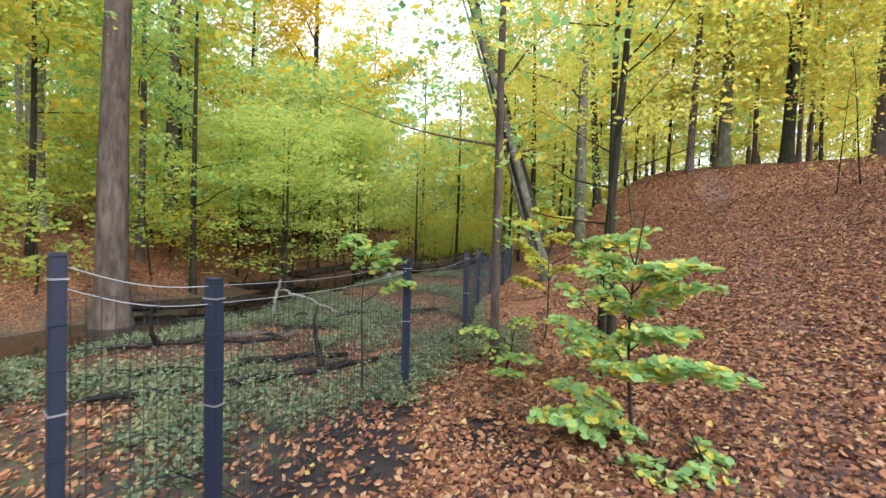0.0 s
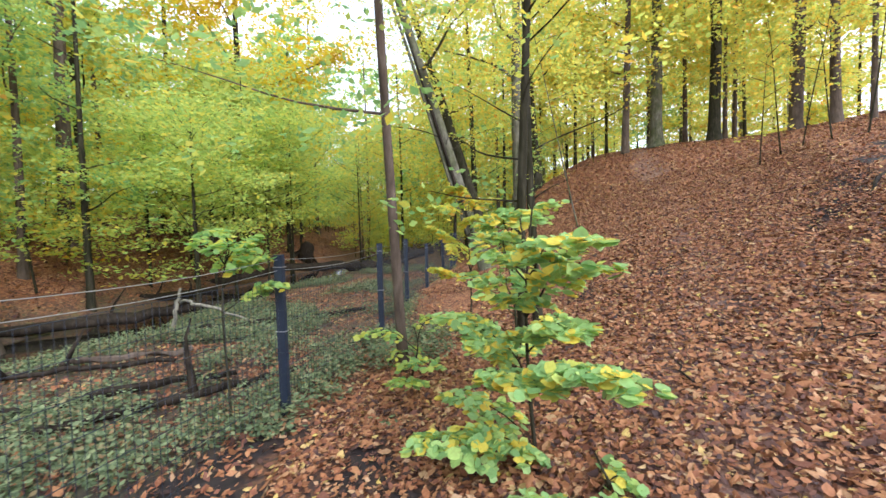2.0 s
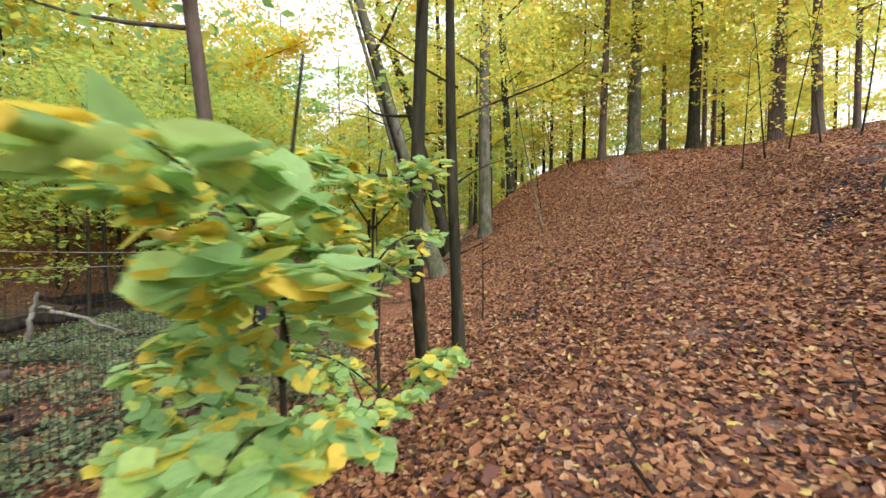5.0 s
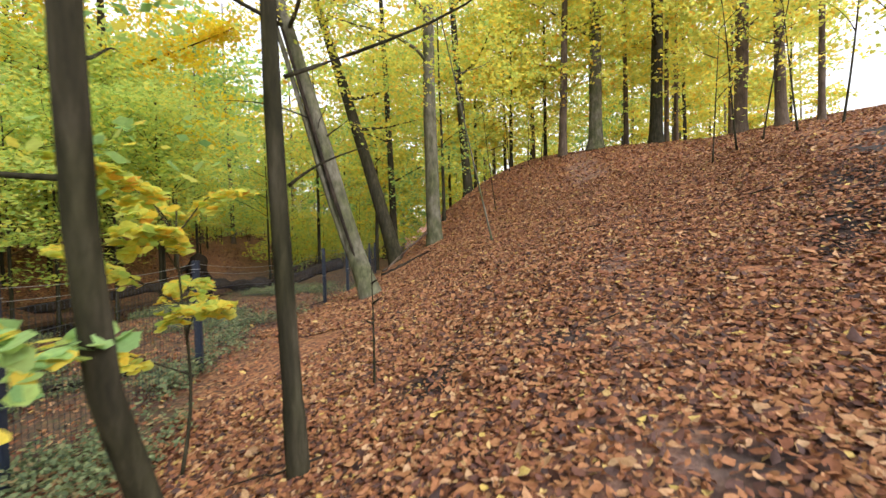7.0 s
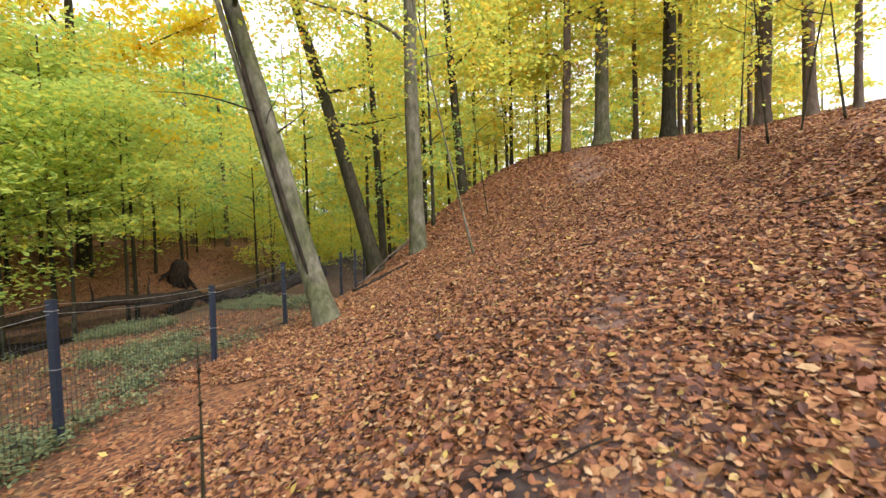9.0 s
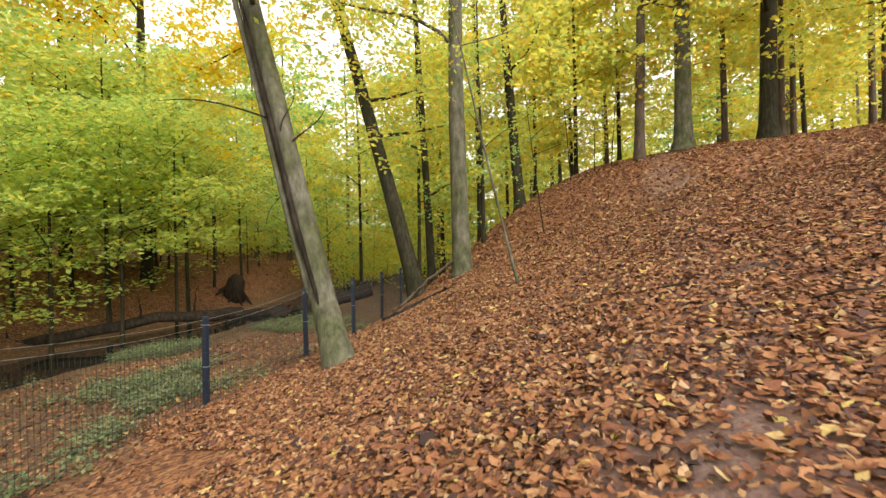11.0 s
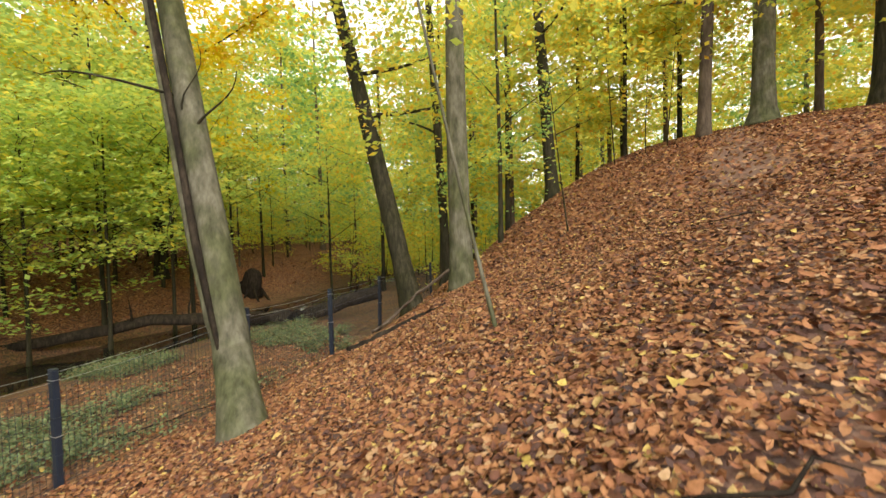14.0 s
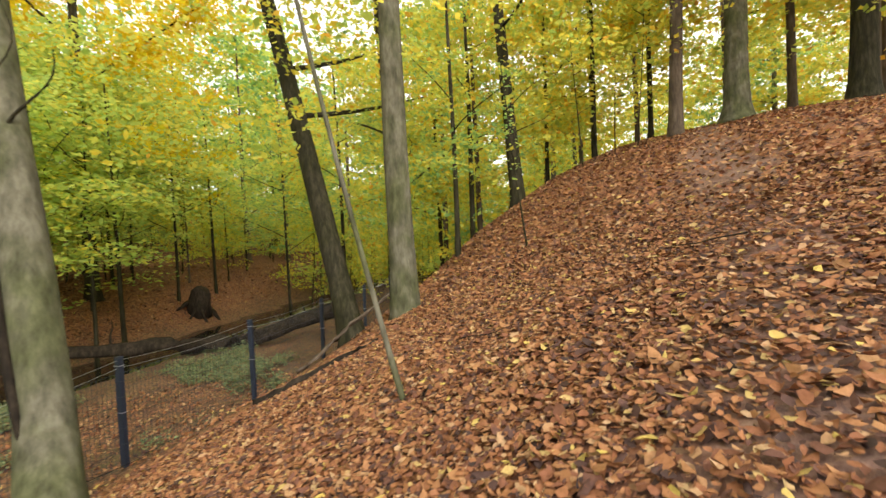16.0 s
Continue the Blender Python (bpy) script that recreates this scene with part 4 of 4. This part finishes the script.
# half-buried branch added in place of the bank's dark soil overhang
log([on_ground(3.2, 8.9, 0.0), on_ground(3.5, 9.7, 0.03), on_ground(4.3, 10.6, 0.0)], [0.02, 0.035, 0.015], "dark branch standing in for a mossy soil overhang on the bank", wood_dead, 58, "fallen_branch")

log([on_ground(-8.3, 1.5, 0.1), on_ground(-7.2, 2.5, 0.14), on_ground(-6.2, 3.6, 0.1)], [0.035, 0.05, 0.04], "brown barkless branch lying in the wet valley", bark_brown, 59, "fallen_branch")
log([on_ground(-8.0, 1.2, 0.08), on_ground(-6.9, 2.2, 0.12), on_ground(-5.8, 3.1, 0.08)], [0.03, 0.04, 0.03], "dark branch lying beside another in the valley", wood_dead, 60, "fallen_branch", 2)
log([on_ground(-5.2, 0.2, 0.05), on_ground(-4.3, 1.4, 0.08), on_ground(-3.85, 2.5, 0.08), on_ground(-3.5, 3.5, 0.05)], [0.04, 0.055, 0.05, 0.03], "black wet branch half sunk in the mud", wood_dead, 61, "fallen_branch", 1)
log([on_ground(-8.4, 4.5, -0.05), (-8.38, 4.52, 1.1), (-8.3, 4.6, 1.5)], [0.045, 0.04, 0.025], "pale broken stem standing in the valley", bark_pale, 62, "broken_stem")
log([(-8.35, 4.55, 1.25), (-7.8, 4.9, 1.1), on_ground(-7.0, 5.4, 0.05)], [0.03, 0.035, 0.02], "pale fallen branch leaning on a broken stem", bark_pale, 63, "fallen_branch")

stump = empty_thing("tree_stump", on_ground(-20.5, 19.0), "dark uprooted stump on the far bank", "stump")
for k in range(7):
    a = k * 0.9
    foot = Vector(on_ground(-20.5 + 0.9 * math.cos(a), 19.0 + 0.9 * math.sin(a), -0.05))
    v, f = tube(bent(Vector(on_ground(-20.5, 19.0, 0.8)), foot, 5, 0.08, np.random.default_rng(70 + k)), [0.16, 0.14, 0.11, 0.08, 0.06, 0.03], 7, 0.2, k)
    mesh_part("root", v, f, wood_dead, stump, smooth=True)
v, f = tube([on_ground(-20.5, 19.0, -0.1), on_ground(-20.45, 19.0, 0.5), on_ground(-20.3, 19.05, 1.1), on_ground(-20.2, 19.1, 1.35)], [0.5, 0.42, 0.36, 0.25], 12, 0.4, 5)
mesh_part("trunk", v, f, wood_dead, stump, smooth=True)

tw = np.random.default_rng(90)
for k in range(46):
    if k < 30:
        y = tw.uniform(-1.5, 13)
        x = fence_x(y) - tw.uniform(0.3, 5.5)
    else:
        x, y = tw.uniform(-2.5, 3.4), tw.uniform(3, 15)
    a, ln = tw.uniform(0, 6.3), tw.uniform(0.4, 1.5) if k < 30 else tw.uniform(0.2, 0.6)
    pts = [Vector(on_ground(x + math.cos(a) * ln * s + 0.06 * tw.normal(), y + math.sin(a) * ln * s + 0.06 * tw.normal(), 0.05 + 0.03 * tw.uniform())) for s in (0, 0.3, 0.6, 1.0)]
    r = 0.006 + 0.012 * tw.uniform() * (ln / 1.5)
    v, f = tube(pts, [r, r * 0.9, r * 0.7, r * 0.3], 6, 0.2, k)
    tagged(mesh_part("twig", v, f, wood_dead, smooth=True), "dark fallen twig among herbs and leaves" if k < 30 else "dark fallen twig on the leaf litter", "twig", "fallen twigs")


# ---- herbs in the valley and fallen leaves on the hill ----
hr = np.random.default_rng(61)
cs = []
for k in range(60000):
    if len(cs) > 7000:
        break
    x, y = hr.uniform(-16, -0.5), hr.uniform(-4, 17)
    d = (fence_x(y) - x) * 0.9
    if d < -1.1 or d > 6.2 or (d < -0.2 and y > 6):
        continue
    if noise.noise((x * 0.55, y * 0.55, 9.0)) + 0.3 * noise.noise((x * 2, y * 2, 4.0)) < (0.02 if y < 5 else -0.03) + 0.2 * smooth_step(5, 9, y) + (0.4 if d < -0.2 else 0):
        continue
    cs.append((x, y, ground_z(x, y) + hr.uniform(0.03, 0.2)))
v, f = sprays(hr, cs, 0.17, 16, 0.056, 0.3, 0.05)
tagged(big_mesh("herbs", v, f, leaf_herb), "low green herbs and nettles covering the valley mud", "herbs", kind="stuff")


def litter(rng, n, xr, yr, keep, size, name, label, lift=0.012, near=True):
    x, y = rng.uniform(*xr, n), rng.uniform(*yr, n)
    pts, nor = [], []
    for a, b in zip(x, y):
        if not keep(a, b):
            continue
        z = ground_z(a, b) + noise.noise((a * 0.8, b * 0.8, 3.1)) * 0.05 + noise.noise((a * 2.3, b * 2.3, 7.7)) * 0.025
        pts.append((a, b, z + lift + rng.uniform(0, 0.025)))
        nor.append((-0.15, -0.2, 1))
    v, f = curled_leaves(rng, np.array(pts), np.array(nor), size) if near else small_leaves(rng, np.array(pts), np.array(nor), size, 0.45)
    return tagged(big_mesh(name, v, f, leaf_fallen), label, "fallen leaves", kind="stuff")


lr = np.random.default_rng(62)



def on_hill(a, b):
    d = (fence_x(b) - a) * 0.9
    n = noise.noise((a * 0.7, b * 0.7, 2.0))
    if lr.uniform() < 0.62 * bare_at(a, b):
        return False
    return d < (-0.55 if b < 4 else 0.3) + 0.7 * n and noise.noise((a * 1.9, b * 1.9, 11.0)) < 0.62 and lr.uniform() > (0.3 if b < 14 else 0.55) * trodden(a, b)


litter(lr, 140000, (-3.2, 3.8), (-1.6, 9.0), on_hill, 0.048, "fallen_leaves", "thick layer of brown and orange fallen beech leaves")
litter(lr, 145000, (-5.6, 3.6), (9.0, 16.0), on_hill, 0.045, "fallen_leaves", "thick layer of brown and orange fallen beech leaves")
litter(lr, 24000, (3.6, 9.0), (-1.0, 17.0), on_hill, 0.08, "fallen_leaves", "brown leaf litter on the bank beside the path", near=False)
litter(lr, 12000, (-7, 3.6), (16.0, 17.2), on_hill, 0.075, "fallen_leaves", "brown leaf litter on the slope", near=False)
litter(lr, 46000, (-8, 10), (17.0, 29.0), on_hill, 0.1, "fallen_leaves", "brown leaf litter on the upper slope", near=False)
litter(lr, 30000, (-11, -1), (-2.0, 16.0), lambda a, b: -0.8 < (fence_x(b) - a) * 0.9 < 5.5, 0.07, "fallen_leaves", "scattered brown leaves in the wet valley", near=False)
litter(lr, 20000, (-28, -12), (2.0, 32.0), lambda a, b: 9.3 < (fence_x(b) - a) * 0.9 < 18, 0.13, "fallen_leaves", "brown leaves on the far bank of the stream", near=False)
litter(lr, 5000, (-6.5, -1), (-2.0, 4.5), lambda a, b: -0.7 < (fence_x(b) - a) * 0.9 < 4, 0.055, "fallen_leaves", "brown leaves lying on mud by the fence")

# single leaves lying loose on top along the path
dry = [blade_mesh("leaf", fallen_single, 0.5 + 0.35 * k, 95 + k) for k in range(4)]
for k in range(290):
    y = lr.uniform(2.2, 14.5)
    x = 0.75 - 0.03 * y + lr.normal(0, 0.8)
    z = ground_z(x, y) + noise.noise((x * 0.8, y * 0.8, 3.1)) * 0.05 + noise.noise((x * 2.3, y * 2.3, 7.7)) * 0.025 + 0.045
    ob = new("leaf", dry[k % 4])
    ob.parent = ground
    ob.matrix_basis = Matrix.LocRotScale((x, y, z), Euler((lr.normal(0.15, 0.25), lr.normal(0, 0.25), lr.uniform(0, 6.3))), [lr.uniform(0.045, 0.07)] * 3)
